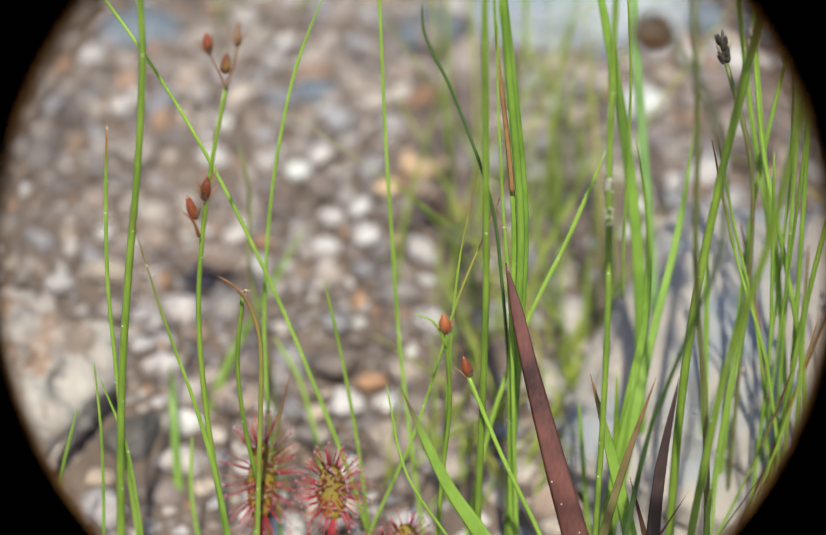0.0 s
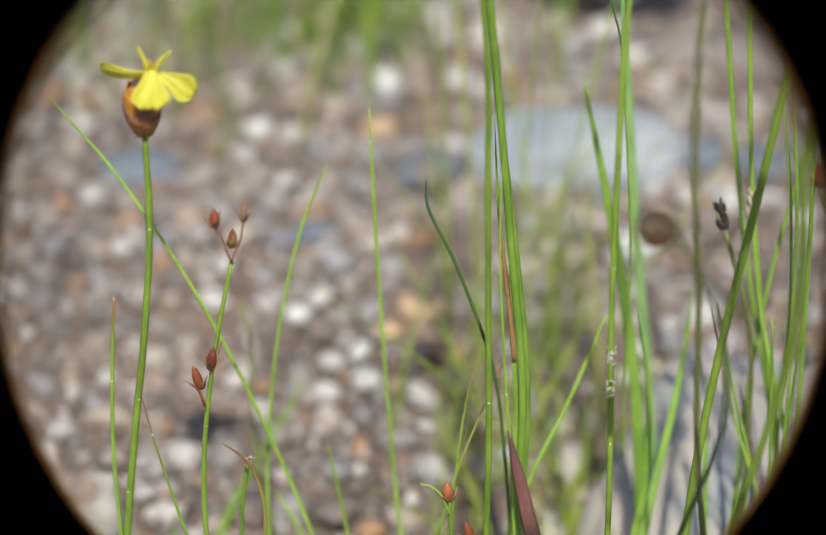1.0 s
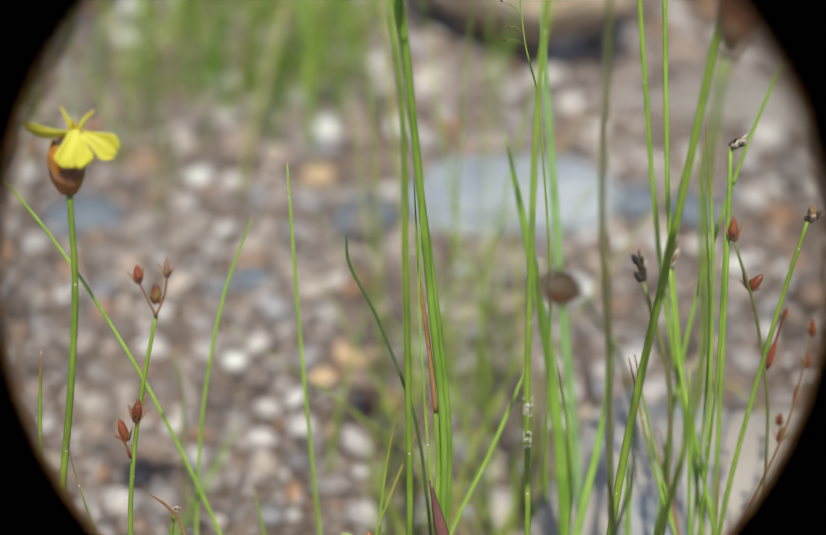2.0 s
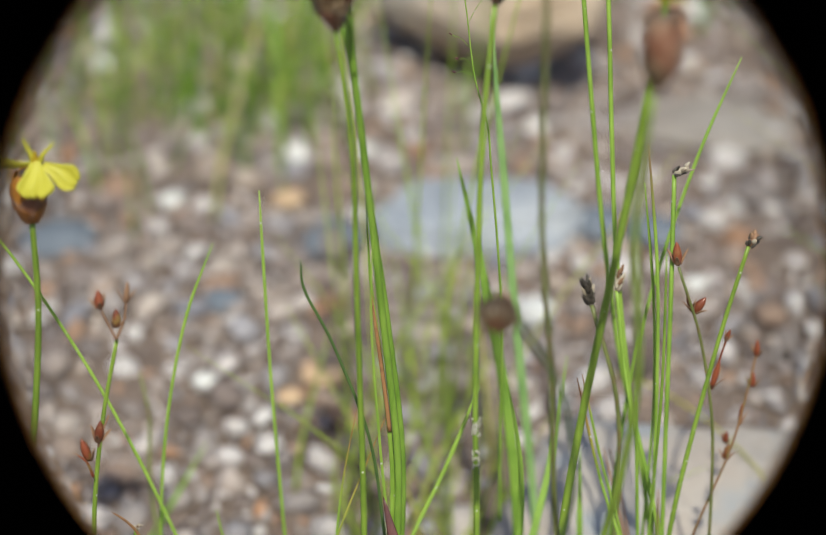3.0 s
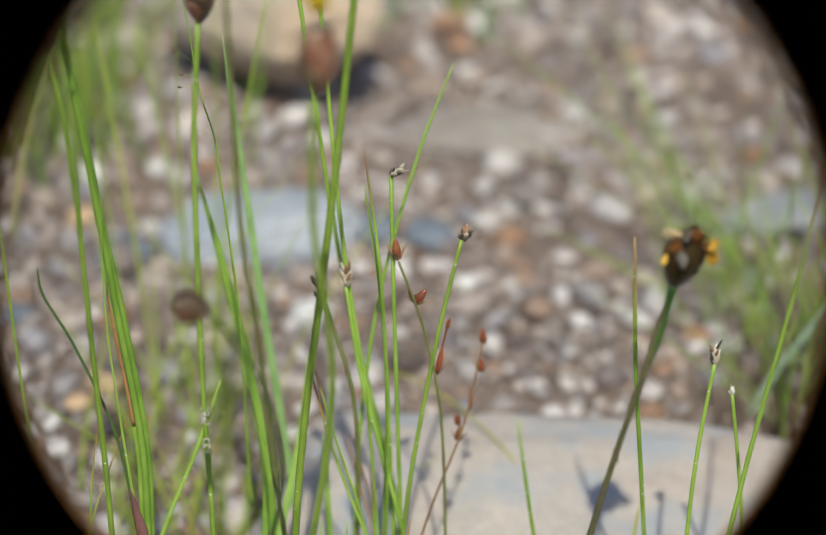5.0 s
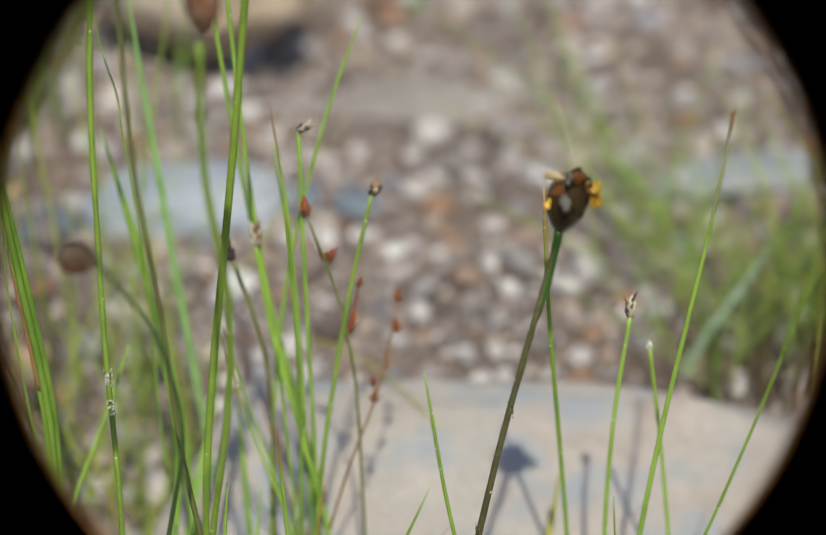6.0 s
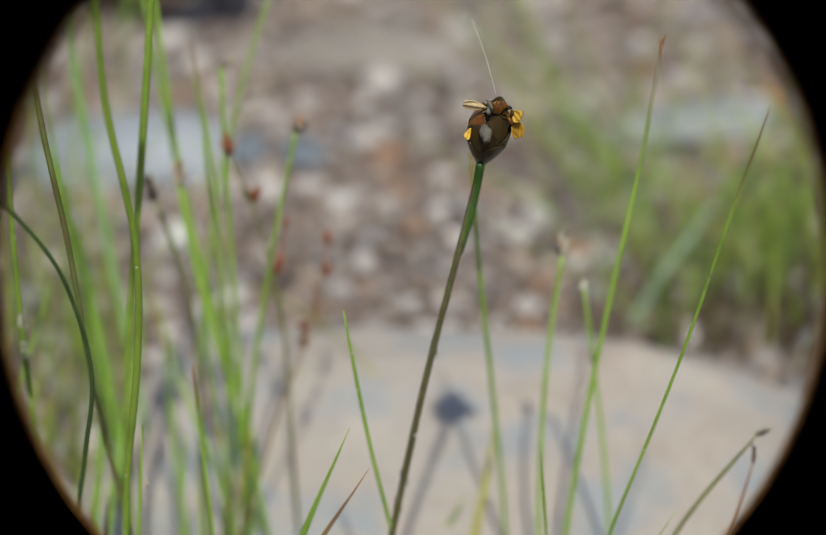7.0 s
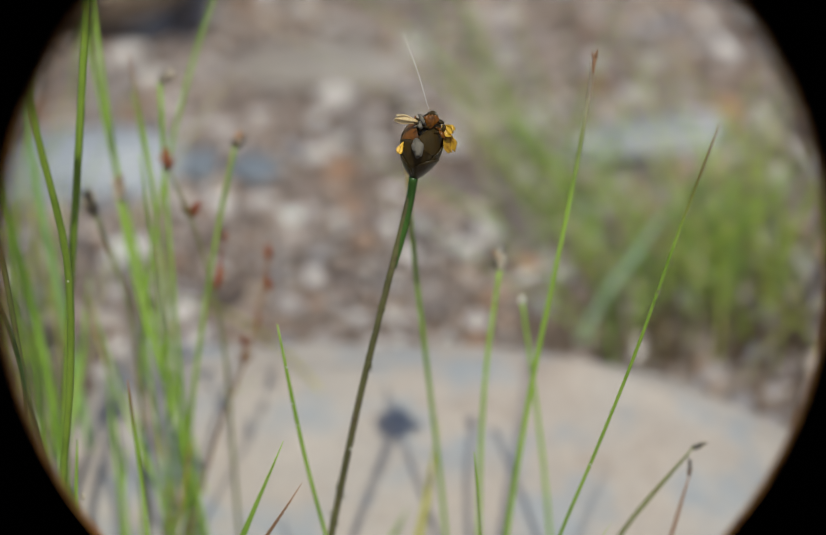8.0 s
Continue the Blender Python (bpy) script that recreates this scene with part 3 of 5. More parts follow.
        a, z = rng.uniform(0, 6.28), rng.gauss(0, 0.30) * length
        out = Vector((math.cos(a), math.sin(a), 0))
        lump = Matrix.Translation(Vector(at) + out * width * 0.46 + Vector((0, 0, z))) @ out.to_track_quat("Z", "Y").to_matrix().to_4x4()
        made = bmesh.ops.create_icosphere(bm, subdivisions=1, radius=width * rng.uniform(0.08, 0.24), matrix=lump @ Matrix.Diagonal((1, rng.uniform(0.8, 1.7), 0.45, 1)))
        for v in made["verts"]:
            v.co += Vector((rng.gauss(0, 1), rng.gauss(0, 1), rng.gauss(0, 1))) * width * 0.03
    part("node", bm, material or CRUST, t, "pale scaly node")


def cone_head(t, base, axis, length, width, colours, rows=4, seed=0, ragged=0.0, core=BRACT_DARK, taper=0.06, per=None, reach=0.46, broad=1.0):
    """A head of tightly overlapping scales on a solid core; each scale is a part of the head."""
    rng = random.Random(seed)
    axis, base = Vector(axis).normalized(), Vector(base)

    def girth(s):
        return math.sin(math.pi * (taper + (0.88 - taper) * min(max(s, 0), 1))) ** (0.62 + 2.2 * max(0.10 - taper, 0)) * width / 2
    bm = bmesh.new()
    ovoid(bm, base, axis, length, width * 0.95, lambda s: girth(s) * 2 / width)
    head = part("head", bm, core, t)
    ref = axis.orthogonal().normalized()
    for i in range(rows):
        s0 = -0.01 + 0.56 * i / max(rows - 1, 1)
        count = per or (4 if i < 2 else 5)
        for k in range(count):
            a0 = 2 * math.pi * (k + 0.5 * (i % 2)) / count + 0.3 + rng.uniform(-0.12, 0.12)
            span = reach * rng.uniform(0.9, 1.08)
            half = rng.uniform(0.85, 1.0) * broad
            lip = width * (0.030 + 0.010 * i) * (1 + ragged * rng.uniform(0, 6))
            bm = bmesh.new()
            n, m = 8, 8
            grids = []
            for off in (0.00012, -0.00005):
                g = []
                for p in range(n + 1):
                    q = p / n
                    row = []
                    for j in range(m + 1):
                        u = 2 * j / m - 1
                        s = s0 + span * q * (1 - 0.28 * u * u * q)
                        wide = half * math.sin(math.pi * (0.28 + 0.52 * q)) ** 0.6
                        r = girth(s) * 1.0 + width * 0.012 + lip * q ** 3 + off + width * 0.012 * (1 - u * u)
                        row.append(bm.verts.new(base + axis * (length * s) + (Matrix.Rotation(a0 + wide * u, 3, axis) @ ref) * r))
                    g.append(row)
                grids.append(g)
            a, b = grids
            for p in range(n):
                for j in range(m):
                    bm.faces.new((a[p][j], a[p][j + 1], a[p + 1][j + 1], a[p + 1][j]))
                    bm.faces.new((b[p][j], b[p + 1][j], b[p + 1][j + 1], b[p][j + 1]))
            edge = [(p, 0) for p in range(n + 1)] + [(n, j) for j in range(1, m + 1)] + [(p, m) for p in range(n - 1, -1, -1)] + [(0, j) for j in range(m - 1, 0, -1)]
            for (p, j), (q, l) in zip(edge, edge[1:] + edge[:1]):
                bm.faces.new((a[p][j], a[q][l], b[q][l], b[p][j]))
            bmesh.ops.recalc_face_normals(bm, faces=bm.faces)
            shade = (rng.choice(colours[i]) if isinstance(colours[i], list) else colours[i]) if isinstance(colours, tuple) else rng.choice(colours)
            part("scale", bm, shade, head)
    return head


def crumbs(t, at, reach, count, colours, seed):
    """Shrivelled bits of old flowers clinging to a head."""
    rng = random.Random(seed)
    for k in range(count):
        c = Vector(at) + Vector((rng.gauss(0, 0.5), rng.gauss(0, 0.4), rng.gauss(0, 0.5))) * reach
        r = rng.uniform(0.00025, 0.00062)
        bm = bmesh.new()
        bmesh.ops.create_icosphere(bm, subdivisions=1, radius=r)
        for v in bm.verts:
            v.co *= 1 + rng.uniform(-0.45, 0.6)
        bm.transform(Matrix.Translation(c) @ Euler((rng.uniform(0, 6), rng.uniform(0, 6), 0)).to_matrix().to_4x4() @ Matrix.Diagonal((1.7, 0.5, 1.0, 1)))
        part("crumb", bm, rng.choice(colours), t)


def crust(t, at, facing, width, height, material, seed):
    """A thin mottled flake stuck on a head."""
    rng = random.Random(seed)
    bm = bmesh.new()
    bmesh.ops.create_icosphere(bm, subdivisions=3, radius=1)
    shift = Vector((rng.uniform(0, 50), 0, 0))
    for v in bm.verts:
        c = v.co * (1 + 0.45 * noise.noise(v.co * 1.6 + shift) + 0.22 * noise.noise(v.co * 5 + shift))
        v.co = Vector((c.x * width / 2, c.y * height / 2, c.z * 0.0005))
    bm.transform(Matrix.Translation(at) @ Vector(facing).to_track_quat("Z", "Y").to_matrix().to_4x4())
    part("crust", bm, material, t, "pale grey crusty patch")


def petal(t, at, out, side, length, width, curl, material=YELLOW, cup=0.15, ruffle=0.05, name="petal", fringe=None):
    fringe = (0.022 if material is YELLOW else 0.03) if fringe is None else fringe
    bm = bmesh.new()
    sheet(bm, at, out, side, length, width, curl, cup, 0.00008, lambda s: (0.22 + 0.78 * min(1, s * 1.5) ** 1.2) * (1 - max(0, s - 0.70) ** 2 * 5.5), 14, 12, ruffle, fringe)
    part(name, bm, material, t, "" if material is YELLOW else "dry faded petal")


def spikelet(t, at, axis, length, width, colours, count=12, seed=0, spread=0.5):
    """A sedge head: pointed scales round a short axis."""
    rng = random.Random(seed)
    axis = Vector(axis).normalized()
    ref = axis.orthogonal().normalized()
    bm = bmesh.new()
    ovoid(bm, at, axis, length * 0.85, width * 0.55, rings=6, sides=8)
    head = part("head", bm, colours[0], t)
    for k in range(count):
        s = 0.75 * k / count
        out = Matrix.Rotation(k * 2.4 + rng.uniform(-0.3, 0.3), 3, axis) @ ref
        run = (axis + out * spread * rng.uniform(0.4, 1.2)).normalized()
        bm = bmesh.new()
        ovoid(bm, Vector(at) + axis * length * s + out * width * 0.14, run, length * rng.uniform(0.32, 0.48), width * rng.uniform(0.26, 0.40),
              lambda q: min(1, 0.45 + 3 * q) * (1 - q) ** 0.55, rings=6, sides=6)
        part("scale", bm, rng.choice(colours), head)
    return head


def bud(t, at, axis, length, width, material=RED, tepals=3, seed=0):
    """A rush capsule clasped by pointed scales."""
    rng = random.Random(seed)
    axis = Vector(axis).normalized()
    bm = bmesh.new()
    length, width = length * 1.12, width * 0.86
    ovoid(bm, at, axis, length, width, lambda s: math.sin(math.pi * (0.10 + 0.88 * s ** 0.85)) ** 0.8, rings=8, sides=10)
    cap = part("bud", bm, material, t)
    ref = axis.orthogonal().normalized()
    for k in range(tepals):
        out = Matrix.Rotation(2 * math.pi * k / tepals + rng.uniform(-0.4, 0.4) + seed, 3, axis) @ ref
        bm = bmesh.new()
        sheet(bm, Vector(at) + out * width * 0.26, axis + out * 0.30, axis.cross(out), length * 0.72, width * 0.50, -0.55, -0.3, 0.00007,
              lambda q: math.sin(math.pi * (0.25 + 0.74 * q)), 6, 4)
        part("scale", bm, DRY, cap)


# plants that lean in the breeze: seconds, degrees
SWAY = []
TUFT = "sedges and grasses among the gravel"


def sedge(label, pts, w0, w1, material=LIME, flat=0.7, **more):
    more.setdefault("point", 0.10)
    more.setdefault("blunt", 0.35)
    more.setdefault("steps", 7)
    return blade("sedge_stem", pts, w0 * 1.4 if w0 < 0.0007 else w0, w1 * 1.05, material, label, "sedge", TUFT, flat=flat, **more)


def leaf(label, pts, w0, w1, material=FRESH, flat=0.16, fold=0.25, **more):
    more.setdefault("point", 0.2)
    return blade("grass_leaf", pts, w0, w1, material, label, "grass leaf", TUFT, flat=flat, fold=fold, **more)


# the yellow flower in bloom
t = thing("yellow_eyed_grass", (-0.0578, 0.3598, -0.0488), "yellow-eyed grass with one open flower on a smooth stalk", "wildflower", "yellow-eyed grasses")
stalk(t, [(-0.0474, 0.3720, 0.1055), (-0.0473, 0.3701, 0.0871), (-0.0492, 0.3681, 0.0663), (-0.0516, 0.3667, 0.0481), (-0.0540, 0.3649, 0.0272), (-0.0554, 0.3632, 0.0089), (-0.0564, 0.3620, -0.0094), (-0.0573, 0.3609, -0.0304), (-0.0578, 0.3598, -0.0488)], 0.00113, 0.00179, GREEN)
cone_head(t, (-0.0475, 0.3720, 0.1053), (0.0, -0.05, 1), 0.0098, 0.0060, (BRACT_RED, BRACT, BRACT_ORANGE, BRACT_ORANGE), 4, 1, taper=0.10)
c = Vector((-0.0456, 0.3705, 0.1162))
petal(t, c + Vector((-0.0006, 0, 0.0012)), (-0.95, -0.10, -0.24), (0.05, -0.45, 0.88), 0.0090, 0.0044, 0.95)
petal(t, c + Vector((0.0002, -0.0012, 0.0024)), (0.02, -0.55, -0.80), (1, 0.02, -0.10), 0.0068, 0.0068, -0.30)
petal(t, c + Vector((0.0014, -0.0004, 0.0012)), (0.86, -0.35, -0.34), (0.25, 0.50, 0.80), 0.0070, 0.0050, -0.50)
for out, side, ln in (((-0.35, 0.0, 0.93), (0.9, 0, 0.35), 0.0056), ((0.62, 0.0, 0.78), (0.8, 0, -0.6), 0.0058), ((0.05, -0.3, 0.95), (1, 0, 0), 0.0036), ((0.3, -0.5, 0.8), (1, 0, 0), 0.0030), ((-0.15, -0.6, 0.7), (1, 0, 0), 0.0030)):
    tip = c + Vector(out) * ln + Vector((0, 0, 0.0008))
    stalk(t, [tip, c + Vector(out) * ln * 0.5 + Vector((out[0] * -0.0004, -0.0003, 0.0009)), c], 0.0004, 0.0013, YELLOW_OLD if ln < 0.004 else YELLOW, name="stamen", flat=0.5)

# rush with capsules beside it
t = thing("rush", (-0.0331, 0.3583, -0.0494), "slender rush with reddish seed capsules", "rush", "rushes")
stalk(t, [(-0.0327, 0.3670, 0.0825), (-0.0359, 0.3656, 0.0671), (-0.0385, 0.3643, 0.0493), (-0.0393, 0.3630, 0.0336), (-0.0385, 0.3614, 0.0157), (-0.0370, 0.3604, 0.0000), (-0.0353, 0.3597, -0.0157), (-0.0339, 0.3590, -0.0336), (-0.0331, 0.3583, -0.0494)], 0.00074, 0.00143, GREEN)
for k, (at, ax, ln, w) in enumerate((((-0.0353, 0.3660, 0.0898), (-0.05, 0, 1), 0.0034, 0.0021), ((-0.0325, 0.3660, 0.0858), (0.05, 0, 1), 0.0034, 0.0021), ((-0.0304, 0.3660, 0.0910), (0.1, 0, 1), 0.0040, 0.0012),
                                     ((-0.0389, 0.3630, 0.0583), (-0.25, 0, 1), 0.0045, 0.0021), ((-0.0372, 0.3650, 0.0613), (0.15, 0, 1), 0.0042, 0.0022))):
    bud(t, at, ax, ln, w, RED if k != 2 else DRY, seed=k)
stalk(t, [(-0.0353, 0.3660, 0.0898), (-0.0339, 0.3660, 0.0863), (-0.0327, 0.3660, 0.0831)], 0.0004, 0.0005, DRY, name="branch")
stalk(t, [(-0.0303, 0.3660, 0.0912), (-0.0311, 0.3660, 0.0868), (-0.0327, 0.3660, 0.0831)], 0.0004, 0.0005, DRY, name="branch")
stalk(t, [(-0.0408, 0.3620, 0.0601), (-0.0392, 0.3620, 0.0585), (-0.0384, 0.3630, 0.0547)], 0.0003, 0.0007, RED, name="bract")
stalk(t, [(-0.0349, 0.3650, 0.0671), (-0.0363, 0.3650, 0.0635), (-0.0372, 0.3650, 0.0602)], 0.0003, 0.0007, DRY, name="bract")

sedge("thin pale-green sedge stem leaning across a flower stalk", [(-0.0692, 0.4050, 0.0970), (-0.0565, 0.3986, 0.0837), (-0.0444, 0.3923, 0.0664), (-0.0353, 0.3878, 0.0498), (-0.0263, 0.3831, 0.0299), (-0.0194, 0.3792, 0.0122), (-0.0128, 0.3746, -0.0056), (-0.0068, 0.3697, -0.0264), (-0.0034, 0.3661, -0.0452)], 0.00044, 0.00091)
sedge("thin sedge stem with a yellow withered tip", [(-0.0547, 0.3720, 0.0727), (-0.0557, 0.3706, 0.0584), (-0.0564, 0.3695, 0.0421), (-0.0561, 0.3686, 0.0278), (-0.0555, 0.3673, 0.0115), (-0.0547, 0.3664, -0.0028), (-0.0536, 0.3657, -0.0171), (-0.0528, 0.3648, -0.0334), (-0.0523, 0.3640, -0.0477)], 0.00050, 0.00090, tip=ORANGE, tip_share=0.07)
leaf("narrow green leaf with a long brown tip", [(-0.0507, 0.3620, 0.0648), (-0.0480, 0.3602, 0.0512), (-0.0441, 0.3589, 0.0358), (-0.0403, 0.3576, 0.0223), (-0.0369, 0.3560, 0.0068), (-0.0350, 0.3549, -0.0070), (-0.0336, 0.3538, -0.0209), (-0.0325, 0.3526, -0.0369), (-0.0317, 0.3515, -0.0508)], 0.00025, 0.00158, LIME, flat=0.35, tip=DRY, tip_share=0.22)
sedge("dark green stem with a curled dead top", [(-0.0312, 0.3660, 0.0408), (-0.0328, 0.3660, 0.0258), (-0.0319, 0.3660, 0.0107), (-0.0296, 0.3660, -0.0042), (-0.0278, 0.3660, -0.0176), (-0.0265, 0.3660, -0.0327), (-0.0254, 0.3660, -0.0477)], 0.00077, 0.00108, GREEN, point=0)
t = blade("withered_leaf", [(-0.0356, 0.3640, 0.0459), (-0.0324, 0.3628, 0.0442), (-0.0299, 0.3617, 0.0412), (-0.0281, 0.3605, 0.0349), (-0.0280, 0.3593, 0.0264), (-0.0287, 0.3582, 0.0118), (-0.0297, 0.3570, -0.0078), (-0.0303, 0.3563, -0.0198), (-0.0311, 0.3545, -0.0502)], 0.00050, 0.00115, LIME, "drooping leaf, rust-brown above and yellow-green below", "grass leaf", TUFT, flat=0.5, tip=RUST, tip_share=0.66, point=0.06)
spikelet(t, (-0.0312, 0.3650, 0.0411), (0.4, -0.2, 0.7), 0.0022, 0.0016, [SPIKE_PALE, DRY], 6, 4, 1.2)
sedge("slender sedge stem with a pointed tip", [(-0.0169, 0.4040, 0.0833), (-0.0224, 0.3997, 0.0695), (-0.0262, 0.3960, 0.0526), (-0.0282, 0.3932, 0.0374), (-0.0293, 0.3903, 0.0199), (-0.0291, 0.3867, 0.0048), (-0.0278, 0.3822, -0.0099), (-0.0265, 0.3780, -0.0271), (-0.0258, 0.3752, -0.0424)], 0.00044, 0.00083)
SWAY.append((sedge("slender upright pale-green sedge stem", [(-0.0088, 0.4050, 0.0945), (-0.0079, 0.4016, 0.0757), (-0.0067, 0.3971, 0.0547), (-0.0053, 0.3933, 0.0360), (-0.0036, 0.3899, 0.0149), (-0.0013, 0.3851, -0.0034), (0.0015, 0.3790, -0.0237), (0.0030, 0.3751, -0.0424)], 0.00044, 0.00084), [(0, 0.9), (1, 0.0), (1.5, -0.75), (3.0, 0.6), (3.5, 0.9), (4.5, -0.2), (8, 0.0)]))
sedge("short curved olive sedge stem", [(-0.0362, 0.4300, 0.0380), (-0.0341, 0.4251, 0.0288), (-0.0343, 0.4209, 0.0173), (-0.0331, 0.4165, 0.0080), (-0.0307, 0.4121, -0.0024), (-0.0293, 0.4099, -0.0129), (-0.0280, 0.4074, -0.0248), (-0.0273, 0.4051, -0.0354)], 0.00058, 0.00088, OLIVE)
sedge("short leaning green sedge stem", [(-0.0170, 0.3850, 0.0318), (-0.0137, 0.3803, 0.0166), (-0.0110, 0.3760, 0.0011), (-0.0092, 0.3723, -0.0133), (-0.0079, 0.3691, -0.0292), (-0.0068, 0.3660, -0.0452)], 0.00045, 0.00082, GREEN)
leaf("broad bright-green grass leaf", [(-0.0233, 0.4450, 0.0101), (-0.0311, 0.4392, -0.0021), (-0.0390, 0.4331, -0.0142), (-0.0447, 0.4272, -0.0262), (-0.0493, 0.4200, -0.0393)], 0.00081, 0.00205)
sedge("dark green bent sedge stem", [(0.0016, 0.3760, 0.0943), (0.0023, 0.3758, 0.0878), (0.0075, 0.3756, 0.0761), (0.0142, 0.3753, 0.0556), (0.0168, 0.3750, 0.0365), (0.0186, 0.3747, 0.0149), (0.0196, 0.3744, -0.0043), (0.0208, 0.3741, -0.0260), (0.0219, 0.3738, -0.0452)], 0.00041, 0.00070, DARKGREEN)

# old yellow-eyed grasses
t = thing("yellow_eyed_grass", (0.0120, 0.3589, -0.0494), "faded yellow-eyed grass with a ragged brown head", "wildflower", "yellow-eyed grasses")
stalk(t, [(0.0090, 0.3660, 0.1456), (0.0117, 0.3644, 0.1227), (0.0122, 0.3633, 0.0963), (0.0127, 0.3625, 0.0731), (0.0132, 0.3616, 0.0466), (0.0130, 0.3609, 0.0234), (0.0125, 0.3603, 0.0003), (0.0121, 0.3595, -0.0262), (0.0120, 0.3589, -0.0494)], 0.00100, 0.00143, GREEN)
cone_head(t, (0.0092, 0.3660, 0.1456), (-0.14, -0.1, 1), 0.0114, 0.0060, [BRACT_DARK, BRACT_DARK, BRACT, TAWNY], 5, 2, 0.5)
crumbs(t, (0.0082, 0.3648, 0.1525), 0.0046, 40, [BRACT_DARK, TAWNY, BRACT_DARK, BRACT], 3)
petal(t, (0.0121, 0.3660, 0.1565), (0.5, -0.4, 0.8), (0.8, 0.2, -0.4), 0.0042, 0.0050, 0.6, YELLOW_OLD)
petal(t, (0.0120, 0.3640, 0.1577), (0.2, -0.6, 0.6), (1, 0, 0), 0.0036, 0.0046, -0.6, YELLOW_OLD)
petal(t, (0.0064, 0.3620, 0.1534), (-0.9, -0.3, 0.3), (0.2, 0.2, 1), 0.0028, 0.0018, 0.6, DRY)
t = thing("yellow_eyed_grass", (0.0182, 0.3677, -0.0452), "yellow-eyed grass, head with the last yellow petals", "wildflower", "yellow-eyed grasses")
stalk(t, [(0.0071, 0.3860, 0.1515), (0.0119, 0.3825, 0.1288), (0.0150, 0.3801, 0.1021), (0.0180, 0.3783, 0.0788), (0.0207, 0.3760, 0.0521), (0.0204, 0.3738, 0.0287), (0.0194, 0.3718, 0.0052), (0.0187, 0.3696, -0.0217), (0.0182, 0.3677, -0.0452)], 0.00115, 0.00151, FRESH, flat=0.6)
cone_head(t, (0.0072, 0.3840, 0.1523), (-0.2, 0, 1), 0.0084, 0.0056, [BRACT_OLIVE], 4, 3)
petal(t, (0.0044, 0.3832, 0.1618), (-0.95, -0.2, -0.12), (0.05, -0.5, 0.8), 0.0086, 0.0052, 0.5, YELLOW)
petal(t, (0.0052, 0.3826, 0.1622), (0.20, -0.90, -0.20), (1, 0, 0), 0.0052, 0.0062, -0.5, YELLOW)
petal(t, (0.0062, 0.3830, 0.1622), (0.75, -0.5, -0.35), (0.3, 0.5, 0.8), 0.0058, 0.0052, -0.4, YELLOW)
sedge("tall smooth green stalk behind a ragged head", [(0.0142, 0.3765, 0.1850), (0.0131, 0.3762, 0.1670), (0.0120, 0.3760, 0.1540), (0.0112, 0.3760, 0.1440), (0.0123, 0.3760, 0.1300), (0.0143, 0.3760, 0.1100), (0.0172, 0.3755, 0.0800), (0.0198, 0.3745, 0.0520), (0.0197, 0.3730, 0.0280), (0.0186, 0.3690, -0.0455)], 0.00135, 0.00140, FRESH, flat=0.8, point=0)
leaf("green leaf with a rust-coloured dead streak", [(0.0139, 0.3820, 0.1033), (0.0149, 0.3799, 0.0856), (0.0173, 0.3775, 0.0654), (0.0188, 0.3757, 0.0477), (0.0186, 0.3733, 0.0275), (0.0187, 0.3710, 0.0098), (0.0192, 0.3689, -0.0079), (0.0197, 0.3665, -0.0283), (0.0200, 0.3645, -0.0460)], 0.00072, 0.00141, LIME, flat=0.3)
blade("dead_leaf", [(0.0147, 0.3793, 0.0870), (0.0156, 0.3784, 0.0791), (0.0166, 0.3775, 0.0712), (0.0176, 0.3766, 0.0631), (0.0183, 0.3759, 0.0562)], 0.0007, 0.0008, RUST, "rust-brown dead strip along a green leaf", "grass leaf", TUFT, flat=0.3)
leaf("narrow green leaf clasping a stalk", [(0.0158, 0.3740, 0.1130), (0.0148, 0.3719, 0.0861), (0.0162, 0.3707, 0.0590), (0.0183, 0.3691, 0.0320), (0.0193, 0.3677, 0.0076), (0.0205, 0.3661, -0.0195), (0.0216, 0.3645, -0.0466)], 0.00026, 0.00102, LIME, flat=0.4)
leaf("narrow leaf with an orange tip", [(0.0121, 0.3760, 0.0626), (0.0088, 0.3741, 0.0443), (0.0071, 0.3725, 0.0259), (0.0063, 0.3711, 0.0073), (0.0054, 0.3701, -0.0094), (0.0045, 0.3690, -0.0280), (0.0040, 0.3679, -0.0466)], 0.00034, 0.00100, LIME, flat=0.5, tip=ORANGE, tip_share=0.16)
leaf("bent leaf with a dry orange end", [(0.0195, 0.3800, 0.0626), (0.0142, 0.3755, 0.0505), (0.0084, 0.3723, 0.0359), (0.0046, 0.3701, 0.0226), (-0.0000, 0.3678, 0.0074), (-0.0052, 0.3662, -0.0055), (-0.0102, 0.3647, -0.0186), (-0.0139, 0.3629, -0.0340), (-0.0165, 0.3613, -0.0477)], 0.00026, 0.00090, LIME, flat=0.5, tip=ORANGE, tip_share=0.26)
t = sedge("leaning sedge stem with pale nodes", [(0.0364, 0.3900, 0.0578), (0.0298, 0.3865, 0.0411), (0.0223, 0.3826, 0.0249), (0.0165, 0.3790, 0.0079), (0.0130, 0.3765, -0.0079), (0.0102, 0.3741, -0.0259), (0.0074, 0.3717, -0.0438)], 0.00061, 0.00099)
